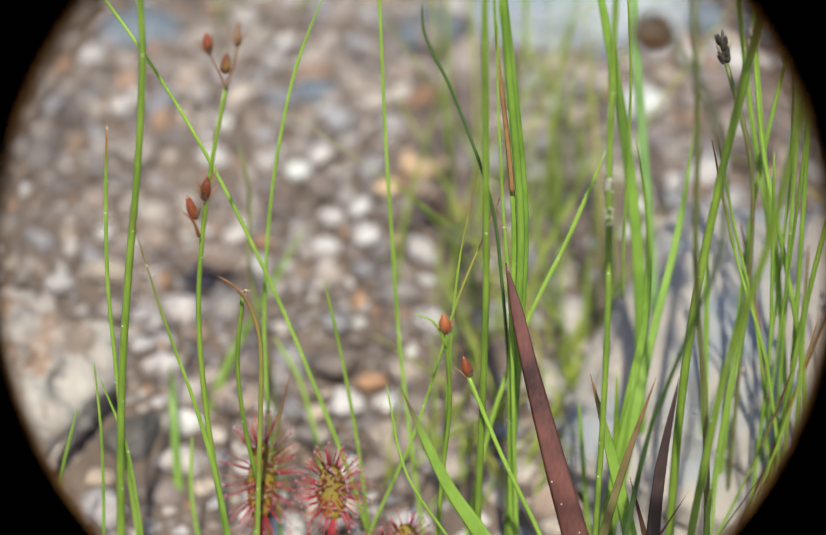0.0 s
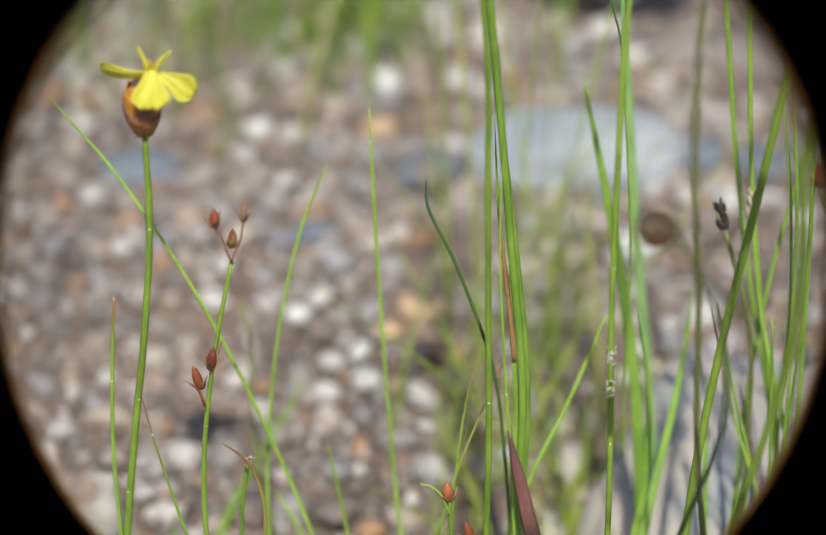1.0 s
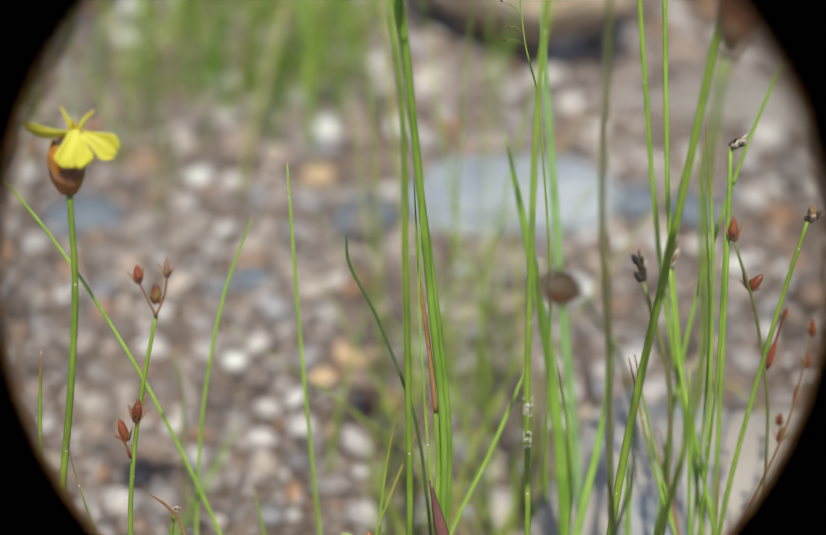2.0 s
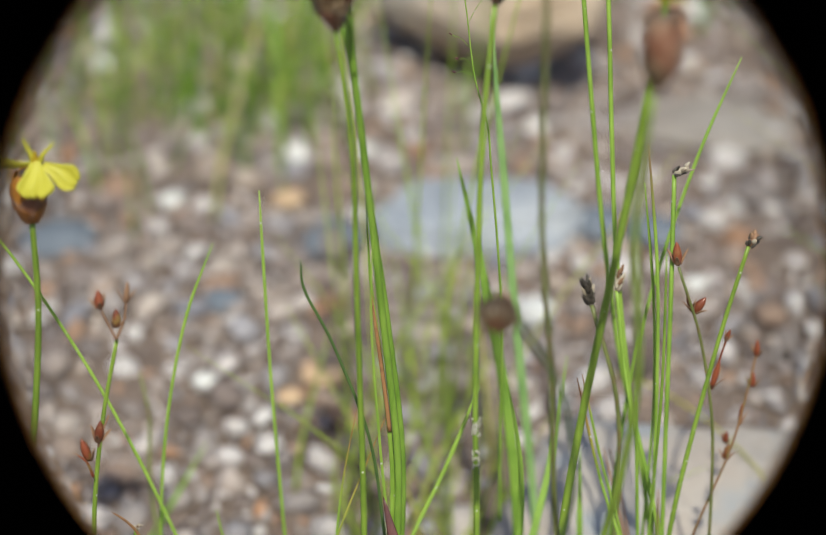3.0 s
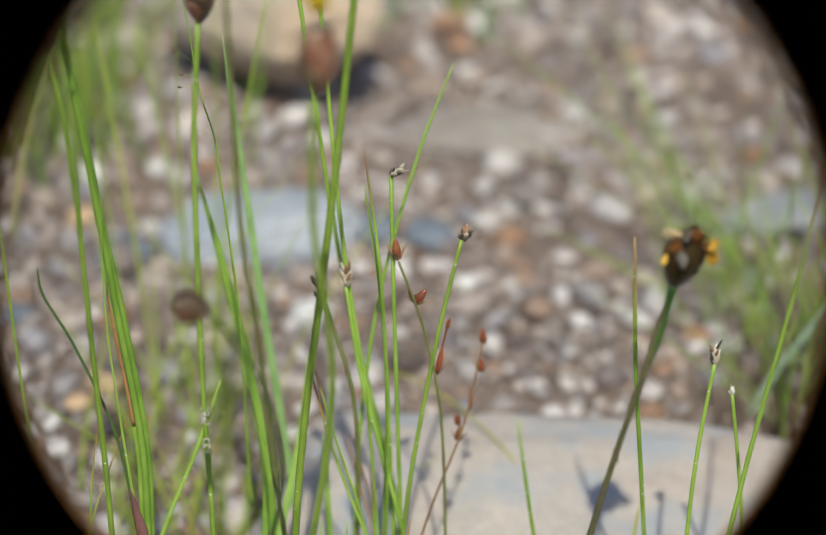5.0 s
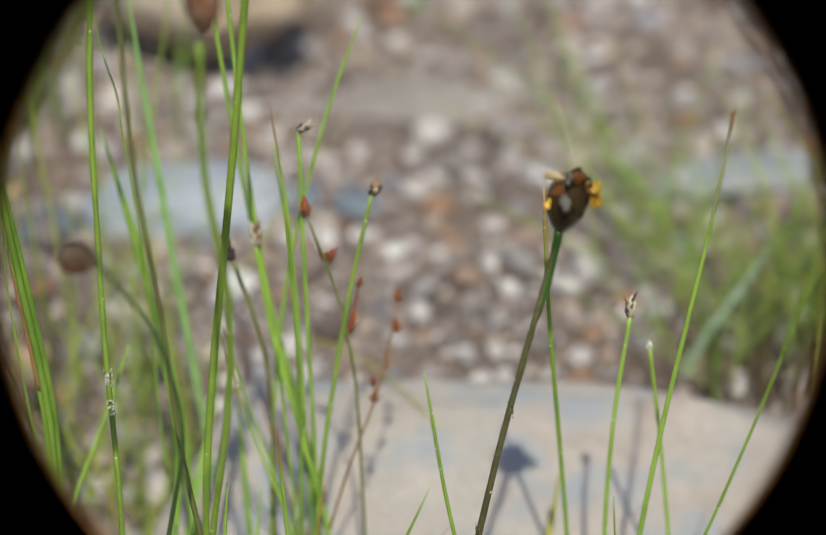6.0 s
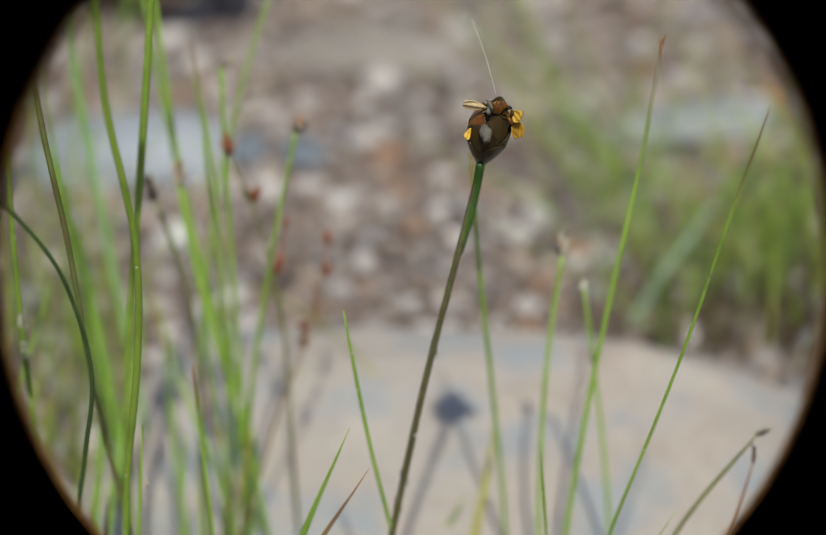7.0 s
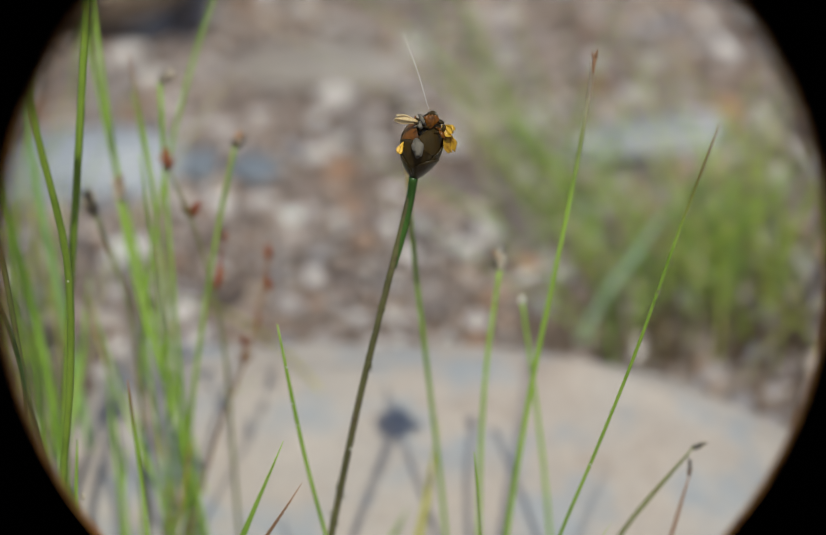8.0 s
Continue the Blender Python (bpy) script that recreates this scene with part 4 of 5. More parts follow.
node_ring(t, (0.0344, 0.3890, 0.0516), 0.0008, length=0.0012)

t = thing("yellow_eyed_grass", (0.0330, 0.3375, -0.0536), "yellow-eyed grass with a closed glossy brown head", "wildflower", "yellow-eyed grasses")
stalk(t, [(0.0370, 0.3730, 0.1471), (0.0350, 0.3680, 0.1235), (0.0343, 0.3626, 0.0963), (0.0341, 0.3578, 0.0725), (0.0346, 0.3524, 0.0455), (0.0342, 0.3479, 0.0219), (0.0335, 0.3442, -0.0020), (0.0331, 0.3407, -0.0295), (0.0330, 0.3375, -0.0536)], 0.00110, 0.00111, GREEN)
cone_head(t, (0.0373, 0.3730, 0.1470), (0.05, -0.05, 1), 0.0108, 0.0056, [BRACT, BRACT_DARK, BRACT], 4, 5, taper=0.02)
crumbs(t, (0.0378, 0.3725, 0.1582), 0.0012, 9, [BRACT, BRACT_DARK], 6)
node_ring(t, (0.0342, 0.3572, 0.0695), 0.0017, length=0.0034)
node_ring(t, (0.0343, 0.3558, 0.0627), 0.0015, length=0.0040)

t = thing("yellow_eyed_grass", (0.0445, 0.3383, -0.0578), "yellow-eyed grass with a plump brown head and a yellow petal", "wildflower", "yellow-eyed grasses")
stalk(t, [(0.0578, 0.3130, 0.1560), (0.0570, 0.3173, 0.1307), (0.0594, 0.3221, 0.1019), (0.0576, 0.3261, 0.0767), (0.0532, 0.3313, 0.0481), (0.0507, 0.3336, 0.0226), (0.0488, 0.3350, -0.0030), (0.0465, 0.3368, -0.0322), (0.0445, 0.3383, -0.0578)], 0.00120, 0.00157, GREEN)
cone_head(t, (0.0585, 0.3130, 0.1573), (0.06, -0.05, 1), 0.0122, 0.0056, [BRACT, BRACT_DARK, BRACT], 4, 6)
petal(t, (0.0587, 0.3130, 0.1714), (0.05, -0.3, 1), (1, 0, 0), 0.0046, 0.0042, 0.4, YELLOW_OLD)
petal(t, (0.0589, 0.3120, 0.1718), (0.3, -0.6, 0.8), (1, 0, 0), 0.0040, 0.0040, -0.4, YELLOW_OLD)
t = thing("yellow_eyed_grass", (0.0331, 0.3441, -0.0564), "nodding yellow-eyed grass with a dark dry head", "wildflower", "yellow-eyed grasses")
stalk(t, [(0.0381, 0.3100, 0.1188), (0.0465, 0.3170, 0.1001), (0.0495, 0.3237, 0.0766), (0.0464, 0.3300, 0.0561), (0.0418, 0.3363, 0.0326), (0.0393, 0.3393, 0.0114), (0.0373, 0.3407, -0.0102), (0.0351, 0.3425, -0.0348), (0.0331, 0.3441, -0.0564)], 0.00070, 0.00120, DARKGREEN)
cone_head(t, (0.0379, 0.3100, 0.1187), (-0.72, -0.3, 0.42), 0.0064, 0.0052, [BRACT, BRACT_DARK], 4, 7, 0.2)
sedge("tall stout green stalk", [(0.0700, 0.3660, 0.1802), (0.0666, 0.3655, 0.1531), (0.0626, 0.3649, 0.1222), (0.0588, 0.3644, 0.0952), (0.0543, 0.3640, 0.0643), (0.0513, 0.3636, 0.0372), (0.0500, 0.3633, 0.0099), (0.0498, 0.3629, -0.0213), (0.0497, 0.3625, -0.0486)], 0.00140, 0.00162, GREEN, flat=0.9, point=0)
t = sedge("tall olive stalk with a brownish upper part", [(0.0432, 0.3380, 0.1798), (0.0435, 0.3388, 0.1520), (0.0439, 0.3394, 0.1201), (0.0463, 0.3401, 0.0924), (0.0481, 0.3410, 0.0606), (0.0514, 0.3414, 0.0330), (0.0536, 0.3420, 0.0053), (0.0545, 0.3428, -0.0266), (0.0551, 0.3434, -0.0544)], 0.00094, 0.00119, OLIVE, flat=0.9, point=0)
t = thing("yellow_eyed_grass", (0.0901, 0.3279, -0.0564), "withered yellow-eyed grass with a dark head and dry petals", "wildflower", "yellow-eyed grasses")
stalk(t, [(0.1206, 0.3420, 0.1026), (0.1155, 0.3400, 0.0841), (0.1097, 0.3380, 0.0629), (0.1052, 0.3363, 0.0442), (0.1004, 0.3344, 0.0227), (0.0973, 0.3327, 0.0037), (0.0950, 0.3312, -0.0154), (0.0925, 0.3295, -0.0373), (0.0901, 0.3279, -0.0564)], 0.00116, 0.00168, OLIVE_OLD)
stalk(t, [(0.1206, 0.3415, 0.1035), (0.1198, 0.3417, 0.0986), (0.1182, 0.3409, 0.0923), (0.1163, 0.3407, 0.0859)], 0.0017, 0.0014, NECK, name="neck", label="green upper stalk")
h = cone_head(t, (0.1206, 0.3420, 0.1027), (0.22, -0.08, 1), 0.0122, 0.0070, (BRACT_BLACK, BRACT_BLACK, [BRACT_RUST, BRACT_BLACK, BRACT_BLACK]), 3, 8, 0.10, taper=0.0, core=BRACT_BLACK, per=3, reach=0.53, broad=1.25)
w = Vector((0.1234, 0.3400, 0.1147))
petal(h, w + Vector((-0.0014, -0.0010, 0.0004)), (-0.97, -0.2, 0.10), (0.1, -0.5, 0.8), 0.0046, 0.0028, 0.6, OLD_PETAL, ruffle=0.12, fringe=0.05)
petal(h, w + Vector((0.0024, -0.0012, -0.0006)), (0.35, -0.3, -0.90), (0.8, 0.2, 0.3), 0.0050, 0.0026, -0.5, GOLD_PETAL, ruffle=0.10, fringe=0.05)
petal(h, w + Vector((0.0022, -0.0014, -0.0002)), (0.55, -0.3, -0.30), (0.3, 0.2, 0.9), 0.0026, 0.0024, 0.6, GOLD_PETAL, ruffle=0.12, fringe=0.04)
petal(h, w + Vector((-0.0046, -0.0002, -0.0036)), (-0.5, -0.2, -0.8), (0.4, 0.2, 0.9), 0.0022, 0.0014, -0.6, GOLD_PETAL, ruffle=0.14, fringe=0.04)
petal(h, w + Vector((0.0000, -0.0016, -0.0006)), (0.25, -0.3, 0.8), (1, 0, 0.2), 0.0026, 0.0030, 1.1, BRACT_RUST, ruffle=0.06, fringe=0.03)
crumbs(h, w + Vector((-0.0014, -0.0014, 0.0006)), 0.0011, 14, [BRACT_BLACK, GREY_CRUST], 11)
crumbs(h, w + Vector((0.0022, -0.0012, -0.0006)), 0.0012, 12, [BRACT_BLACK, BRACT_RUST], 12)
crust(h, (0.1211, 0.3371, 0.1110), (-0.08, -0.90, 0.42), 0.0018, 0.0036, GREY_CRUST, 13)
bm = bmesh.new()
tube(bm, curve_points([(0.1195, 0.3420, 0.1309), (0.1218, 0.3420, 0.1237), (0.1236, 0.3420, 0.1162)], 6), [0.000028] * 13, 5)
part("thread", bm, SILK, t, "fine pale silk thread")
SWAY.append((t, [(0, 1.8), (4.7, 1.8), (5.8, 0.1), (6.5, 0.0), (8, 0.0)]))
for at, w, ln in (((0.1139, 0.3394, 0.0782), 0.0015, 0.0016), ((0.1109, 0.3384, 0.0674), 0.0016, 0.0024), ((0.1046, 0.3361, 0.0415), 0.0018, 0.0034), ((0.1031, 0.3355, 0.0353), 0.0017, 0.0020)):
    node_ring(t, at, w * 0.82, OLIVE_OLD, ln)

# a wispy grass panicle
t = thing("grass_panicle", (0.0416, 0.3950, 0.0218), "wispy grass panicle with tiny dark spikelets", "grass", TUFT)
bm = bmesh.new()
tube(bm, curve_points([(0.0321, 0.4100, 0.1540), (0.0323, 0.4100, 0.1405), (0.0336, 0.4080, 0.1309), (0.0351, 0.4050, 0.1193), (0.0377, 0.4020, 0.1099), (0.0384, 0.4000, 0.1024), (0.0399, 0.3980, 0.0862), (0.0411, 0.3960, 0.0669), (0.0412, 0.3950, 0.0357), (0.0416, 0.3950, 0.0218)], 5), [0.00008 + 0.000006 * k for k in range(46)], 5)
part("stem", bm, LIME, t)
for root, end in (((0.0322, 0.4100, 0.1427), (0.0283, 0.4090, 0.1457)), ((0.0324, 0.4100, 0.1393), (0.0306, 0.4080, 0.1410)), ((0.0329, 0.4100, 0.1347), (0.0349, 0.4110, 0.1437)), ((0.0341, 0.4070, 0.1243), (0.0308, 0.4050, 0.1276)), ((0.0344, 0.4060, 0.1212), (0.0321, 0.4050, 0.1226)), ((0.0348, 0.4050, 0.1190), (0.0316, 0.4040, 0.1203)), ((0.0337, 0.4080, 0.1285), (0.0370, 0.4080, 0.1343)), ((0.0326, 0.4100, 0.1370), (0.0355, 0.4100, 0.1415))):
    bm = bmesh.new()
    tube(bm, curve_points([root, (Vector(root) + Vector(end)) / 2 + Vector((0, 0, 0.0006)), end], 3), [0.00006] * 7, 4)
    branch = part("branch", bm, LIME, t)
    bm = bmesh.new()
    ovoid(bm, end, Vector(end) - Vector(root), 0.0012, 0.0004, rings=5, sides=6)
    part("spikelet", bm, PURPLE, branch)

# sedges and grasses of the middle group
leaf("long bluish-green grass leaf", [(0.0397, 0.4350, 0.1195), (0.0415, 0.4325, 0.0988), (0.0437, 0.4296, 0.0756), (0.0456, 0.4267, 0.0550), (0.0482, 0.4231, 0.0318), (0.0504, 0.4201, 0.0113), (0.0521, 0.4167, -0.0119), (0.0531, 0.4137, -0.0326)], 0.00137, 0.00232, BLUISH, foot=0.4)
leaf("long pale green grass leaf", [(0.0324, 0.4200, 0.0945), (0.0375, 0.4151, 0.0724), (0.0419, 0.4106, 0.0501), (0.0450, 0.4050, 0.0279), (0.0463, 0.4012, 0.0075), (0.0473, 0.3975, -0.0154), (0.0480, 0.3937, -0.0382)], 0.00164, 0.00305, foot=0.4)
leaf("broad green grass leaf with a pointed tip", [(0.0414, 0.3880, 0.0628), (0.0446, 0.3845, 0.0447), (0.0446, 0.3808, 0.0266), (0.0416, 0.3760, 0.0088), (0.0395, 0.3730, -0.0075), (0.0379, 0.3709, -0.0259), (0.0361, 0.3686, -0.0444)], 0.00060, 0.00329, foot=0.4)
leaf("green grass leaf spreading from a fan", [(0.0557, 0.4100, 0.0530), (0.0523, 0.4004, 0.0339), (0.0470, 0.3888, 0.0163), (0.0429, 0.3789, -0.0001), (0.0398, 0.3752, -0.0211), (0.0369, 0.3723, -0.0424)], 0.00105, 0.00293, foot=0.4)
t = sedge("long thin sedge stem with pale flecks", [(0.0549, 0.4230, 0.1518), (0.0571, 0.4192, 0.1294), (0.0598, 0.4162, 0.1037), (0.0624, 0.4135, 0.0812), (0.0663, 0.4097, 0.0558), (0.0709, 0.4064, 0.0337), (0.0750, 0.4038, 0.0115), (0.0782, 0.4010, -0.0142), (0.0802, 0.3984, -0.0368)], 0.00065, 0.00112)
t = sedge("long thin sedge stem with pale nodes", [(0.0596, 0.4150, 0.1546), (0.0611, 0.4099, 0.1318), (0.0625, 0.4060, 0.1054), (0.0640, 0.4023, 0.0823), (0.0671, 0.3978, 0.0561), (0.0710, 0.3940, 0.0333), (0.0741, 0.3913, 0.0102), (0.0766, 0.3890, -0.0164), (0.0789, 0.3870, -0.0396)], 0.00064, 0.00098)
t = sedge("sedge stem with a pale scaly spike", [(0.0641, 0.3990, 0.0751), (0.0667, 0.3927, 0.0554), (0.0713, 0.3858, 0.0364), (0.0755, 0.3801, 0.0171), (0.0779, 0.3782, -0.0013), (0.0805, 0.3765, -0.0219), (0.0832, 0.3746, -0.0424)], 0.00086, 0.00117, point=0)
spikelet(t, (0.0641, 0.3990, 0.0742), (0.05, 0, 1), 0.0064, 0.0030, [SPIKE_PALE, SPIKE_PALE, DRY], 16, 1)
t = sedge("thin sedge stem with a dark brown spike", [(0.0592, 0.3985, 0.0716), (0.0644, 0.3932, 0.0537), (0.0655, 0.3905, 0.0346), (0.0647, 0.3881, 0.0152), (0.0644, 0.3863, -0.0022), (0.0640, 0.3843, -0.0216), (0.0637, 0.3824, -0.0410)], 0.00067, 0.00088, OLIVE, point=0)
spikelet(t, (0.0592, 0.3985, 0.0716), (-0.25, 0, 1), 0.0068, 0.0034, [SPIKE_DARK, SPIKE_DARK, SPIKE_DARK, SPIKE_PALE], 18, 2)
t = sedge("thin sedge stem with a silvery tilted spike", [(0.0744, 0.3995, 0.1002), (0.0741, 0.3916, 0.0771), (0.0741, 0.3877, 0.0528), (0.0742, 0.3843, 0.0285), (0.0742, 0.3818, 0.0065), (0.0742, 0.3796, -0.0179), (0.0743, 0.3773, -0.0424)], 0.00065, 0.00087, point=0)
spikelet(t, (0.0742, 0.3995, 0.1003), (0.75, -0.2, 0.5), 0.0042, 0.0026, [SPIKE_PALE, SPIKE_PALE, SPIKE_DARK], 9, 3, 0.8)
sedge("bright green blade leaning outward", [(0.0891, 0.4180, 0.1173), (0.0815, 0.4127, 0.1002), (0.0746, 0.4076, 0.0796), (0.0699, 0.4034, 0.0612), (0.0664, 0.3983, 0.0398), (0.0647, 0.3933, 0.0210), (0.0636, 0.3898, 0.0020), (0.0627, 0.3875, -0.0202), (0.0618, 0.3854, -0.0396)], 0.00048, 0.00109, FRESH)
sedge("thin sedge stem with a brown tip", [(0.0688, 0.3980, 0.1075), (0.0713, 0.3932, 0.0827), (0.0722, 0.3901, 0.0574), (0.0725, 0.3879, 0.0320), (0.0727, 0.3861, 0.0092), (0.0728, 0.3839, -0.0162), (0.0729, 0.3818, -0.0416)], 0.00046, 0.00088, tip=DRY, tip_share=0.10)
t = thing("rush", (0.0844, 0.3781, -0.0424), "rush with dark red seed capsules", "rush", "rushes")
stalk(t, [(0.0753, 0.3920, 0.0837), (0.0800, 0.3890, 0.0696), (0.0831, 0.3868, 0.0527), (0.0839, 0.3853, 0.0377), (0.0840, 0.3837, 0.0203), (0.0841, 0.3824, 0.0052), (0.0842, 0.3810, -0.0099), (0.0843, 0.3794, -0.0273), (0.0844, 0.3781, -0.0424)], 0.00056, 0.00087, OLIVE)
for k, (at, ax, ln, w) in enumerate((((0.0751, 0.3920, 0.0843), (-0.1, 0, 1), 0.0045, 0.0022), ((0.0787, 0.3910, 0.0741), (0.55, 0, 0.8), 0.0036, 0.0022), ((0.0784, 0.3910, 0.0743), (-0.35, 0, 0.95), 0.0034, 0.0010),
                                     ((0.0829, 0.3880, 0.0586), (0.2, 0, 1), 0.0058, 0.0016), ((0.0850, 0.3880, 0.0693), (0.3, 0, 1), 0.0024, 0.0011))):
    bud(t, at, ax, ln, w, RED, seed=k + 10)
stalk(t, [(0.0851, 0.3880, 0.0695), (0.0839, 0.3880, 0.0640), (0.0829, 0.3880, 0.0580)], 0.0004, 0.0005, RED, name="branch")
t = sedge("stout sedge stem with a small brown head", [(0.0886, 0.3910, 0.0889), (0.0839, 0.3875, 0.0716), (0.0795, 0.3845, 0.0517), (0.0761, 0.3817, 0.0339), (0.0735, 0.3791, 0.0136), (0.0719, 0.3775, -0.0046), (0.0701, 0.3757, -0.0251), (0.0685, 0.3740, -0.0432)], 0.00084, 0.00125, GREEN, point=0, flat=0.85)
spikelet(t, (0.0886, 0.3910, 0.0887), (0.45, -0.1, 0.9), 0.0038, 0.0034, [DRY, SPIKE_DARK, DRY, SPIKE_PALE], 12, 5, 0.8)
t = thing("rush", (0.0609, 0.3763, -0.0416), "small rush with a red stem and capsules", "rush", "rushes")
stalk(t, [(0.0940, 0.4020, 0.0577), (0.0890, 0.3932, 0.0421), (0.0814, 0.3849, 0.0272), (0.0754, 0.3808, 0.0105), (0.0710, 0.3796, -0.0057), (0.0659, 0.3779, -0.0236), (0.0609, 0.3763, -0.0416)], 0.00045, 0.00078, RED_STEM)
for k, (at, ax, ln, w) in enumerate((((0.0941, 0.4020, 0.0573), (-0.02, 0, 1), 0.0036, 0.0016), ((0.0934, 0.4010, 0.0506), (0.05, 0, 1), 0.0032, 0.0017), ((0.0907, 0.3970, 0.0438), (0.05, 0, 1), 0.0048, 0.0010),
                                     ((0.0877, 0.3950, 0.0408), (0.05, 0, 1), 0.0026, 0.0015), ((0.0876, 0.3930, 0.0381), (0.15, 0, 1), 0.0034, 0.0018))):
    bud(t, at, ax, ln, w, RED, 2, seed=k + 20)
sedge("short yellowish sedge stem", [(0.0555, 0.3850, 0.0627), (0.0607, 0.3809, 0.0413), (0.0675, 0.3763, 0.0205), (0.0714, 0.3746, 0.0003), (0.0757, 0.3727, -0.0218), (0.0799, 0.3708, -0.0438)], 0.00038, 0.00077, LIME, tip=ORANGE, tip_share=0.15)
sedge("short dark withered stem", [(0.0632, 0.4000, 0.0365), (0.0677, 0.3903, 0.0192), (0.0707, 0.3869, -0.0005), (0.0731, 0.3850, -0.0194), (0.0758, 0.3828, -0.0396)], 0.00040, 0.00070, DRY)

# plants before the boulder
sedge("thin sedge stem with a pale brown tip", [(0.1205, 0.3620, 0.1026), (0.1222, 0.3666, 0.0724), (0.1247, 0.3694, 0.0421), (0.1269, 0.3717, 0.0143), (0.1283, 0.3744, -0.0162), (0.1297, 0.3770, -0.0466)], 0.00063, 0.00098, tip=TAN, tip_share=0.13)
t = sedge("sedge stem with a narrow grey-brown tip", [(0.1549, 0.3530, 0.1190), (0.1519, 0.3536, 0.0979), (0.1478, 0.3541, 0.0751), (0.1442, 0.3544, 0.0553), (0.1406, 0.3548, 0.0325), (0.1379, 0.3550, 0.0125), (0.1358, 0.3553, -0.0076), (0.1341, 0.3556, -0.0306), (0.1328, 0.3558, -0.0508)], 0.00072, 0.00150, LIME, point=0, tip=SPIKE_PALE, tip_share=0.13)
spikelet(t, (0.1546, 0.3530, 0.1160), (0.08, 0, 1), 0.0056, 0.0013, [DRY, SPIKE_PALE], 8, 6, 0.25)
t = sedge("thin leaning sedge stem with a brown tip", [(0.1668, 0.3120, 0.1244), (0.1618, 0.3164, 0.1029), (0.1560, 0.3200, 0.0782), (0.1500, 0.3227, 0.0567), (0.1426, 0.3253, 0.0323), (0.1378, 0.3271, 0.0105), (0.1344, 0.3287, -0.0117), (0.1306, 0.3305, -0.0371), (0.1272, 0.3322, -0.0592)], 0.00038, 0.00086, LIME, tip=DRY, tip_share=0.12)
node_ring(t, (0.1585, 0.3160, 0.0912), 0.0007, length=0.0012)
SWAY.append((t, [(0, 0), (6.5, 0), (7.0, -0.35), (7.5, 0), (8, 0.8)]))
t = sedge("sedge stem with a pale broken head", [(0.1389, 0.3675, 0.0699), (0.1360, 0.3662, 0.0501), (0.1344, 0.3654, 0.0301), (0.1337, 0.3647, 0.0101), (0.1332, 0.3640, -0.0079), (0.1329, 0.3632, -0.0280), (0.1325, 0.3625, -0.0480)], 0.00084, 0.00117, point=0)
spikelet(t, (0.1389, 0.3675, 0.0692), (-0.05, 0, 1), 0.0058, 0.0027, [SPIKE_PALE, SPIKE_WHITE, DRY, SPIKE_DARK], 11, 7, 0.8)
t = sedge("thin sedge stem with a white tip", [(0.1440, 0.3730, 0.0591), (0.1464, 0.3712, 0.0377), (0.1484, 0.3701, 0.0162), (0.1496, 0.3690, -0.0035), (0.1504, 0.3679, -0.0250), (0.1512, 0.3668, -0.0466)], 0.00076, 0.00099, point=0)
spikelet(t, (0.1440, 0.3730, 0.0586), (0, 0, 1), 0.0026, 0.0019, [SPIKE_WHITE, SPIKE_WHITE, SPIKE_PALE], 7, 8, 0.5)
leaf("short green leaf blade, pointed", [(0.0944, 0.3230, 0.0614), (0.0829, 0.3255, 0.0318), (0.0756, 0.3277, 0.0010), (0.0697, 0.3296, -0.0281), (0.0634, 0.3318, -0.0592)], 0.00084, 0.00327, FRESH)
leaf("short dark-tipped leaf blade", [(0.0973, 0.3180, 0.0555), (0.0824, 0.3216, 0.0282), (0.0741, 0.3236, -0.0020), (0.0665, 0.3254, -0.0303), (0.0585, 0.3274, -0.0606)], 0.00075, 0.00360, GREEN, tip=DRY, tip_share=0.3)
sedge("thin light-green upright blade", [(0.0946, 0.3350, 0.0787), (0.0981, 0.3350, 0.0512), (0.1027, 0.3350, 0.0240), (0.1055, 0.3350, -0.0013), (0.1079, 0.3350, -0.0288), (0.1104, 0.3350, -0.0564)], 0.00050, 0.00087)
sedge("short thin green blade", [(0.1290, 0.3250, 0.0550), (0.1306, 0.3250, 0.0240), (0.1316, 0.3250, -0.0057), (0.1329, 0.3250, -0.0315), (0.1347, 0.3250, -0.0592)], 0.00034, 0.00077, GREEN)
leaf("short green leaf tip near the soil", [(0.1534, 0.3180, 0.0423), (0.1398, 0.3180, 0.0182), (0.1323, 0.3180, -0.0089), (0.1250, 0.3180, -0.0341), (0.1173, 0.3180, -0.0612)], 0.00042, 0.00105, GREEN)
t = sedge("bent stem with a dark drooping head", [(0.1719, 0.3350, 0.0466), (0.1584, 0.3350, 0.0282), (0.1485, 0.3350, 0.0079), (0.1432, 0.3350, -0.0123), (0.1372, 0.3350, -0.0344), (0.1313, 0.3350, -0.0564)], 0.00069, 0.00097, OLIVE)
spikelet(t, (0.1714, 0.3350, 0.0459), (0.7, 0, 0.35), 0.0034, 0.0018, [SPIKE_DARK, SPIKE_PALE], 7, 9, 0.4)
t = sedge("short dry stem with a dark head", [(0.1712, 0.3350, 0.0405), (0.1652, 0.3350, 0.0135), (0.1619, 0.3350, -0.0103), (0.1590, 0.3350, -0.0325), (0.1559, 0.3350, -0.0564)], 0.00053, 0.00080, DRY)
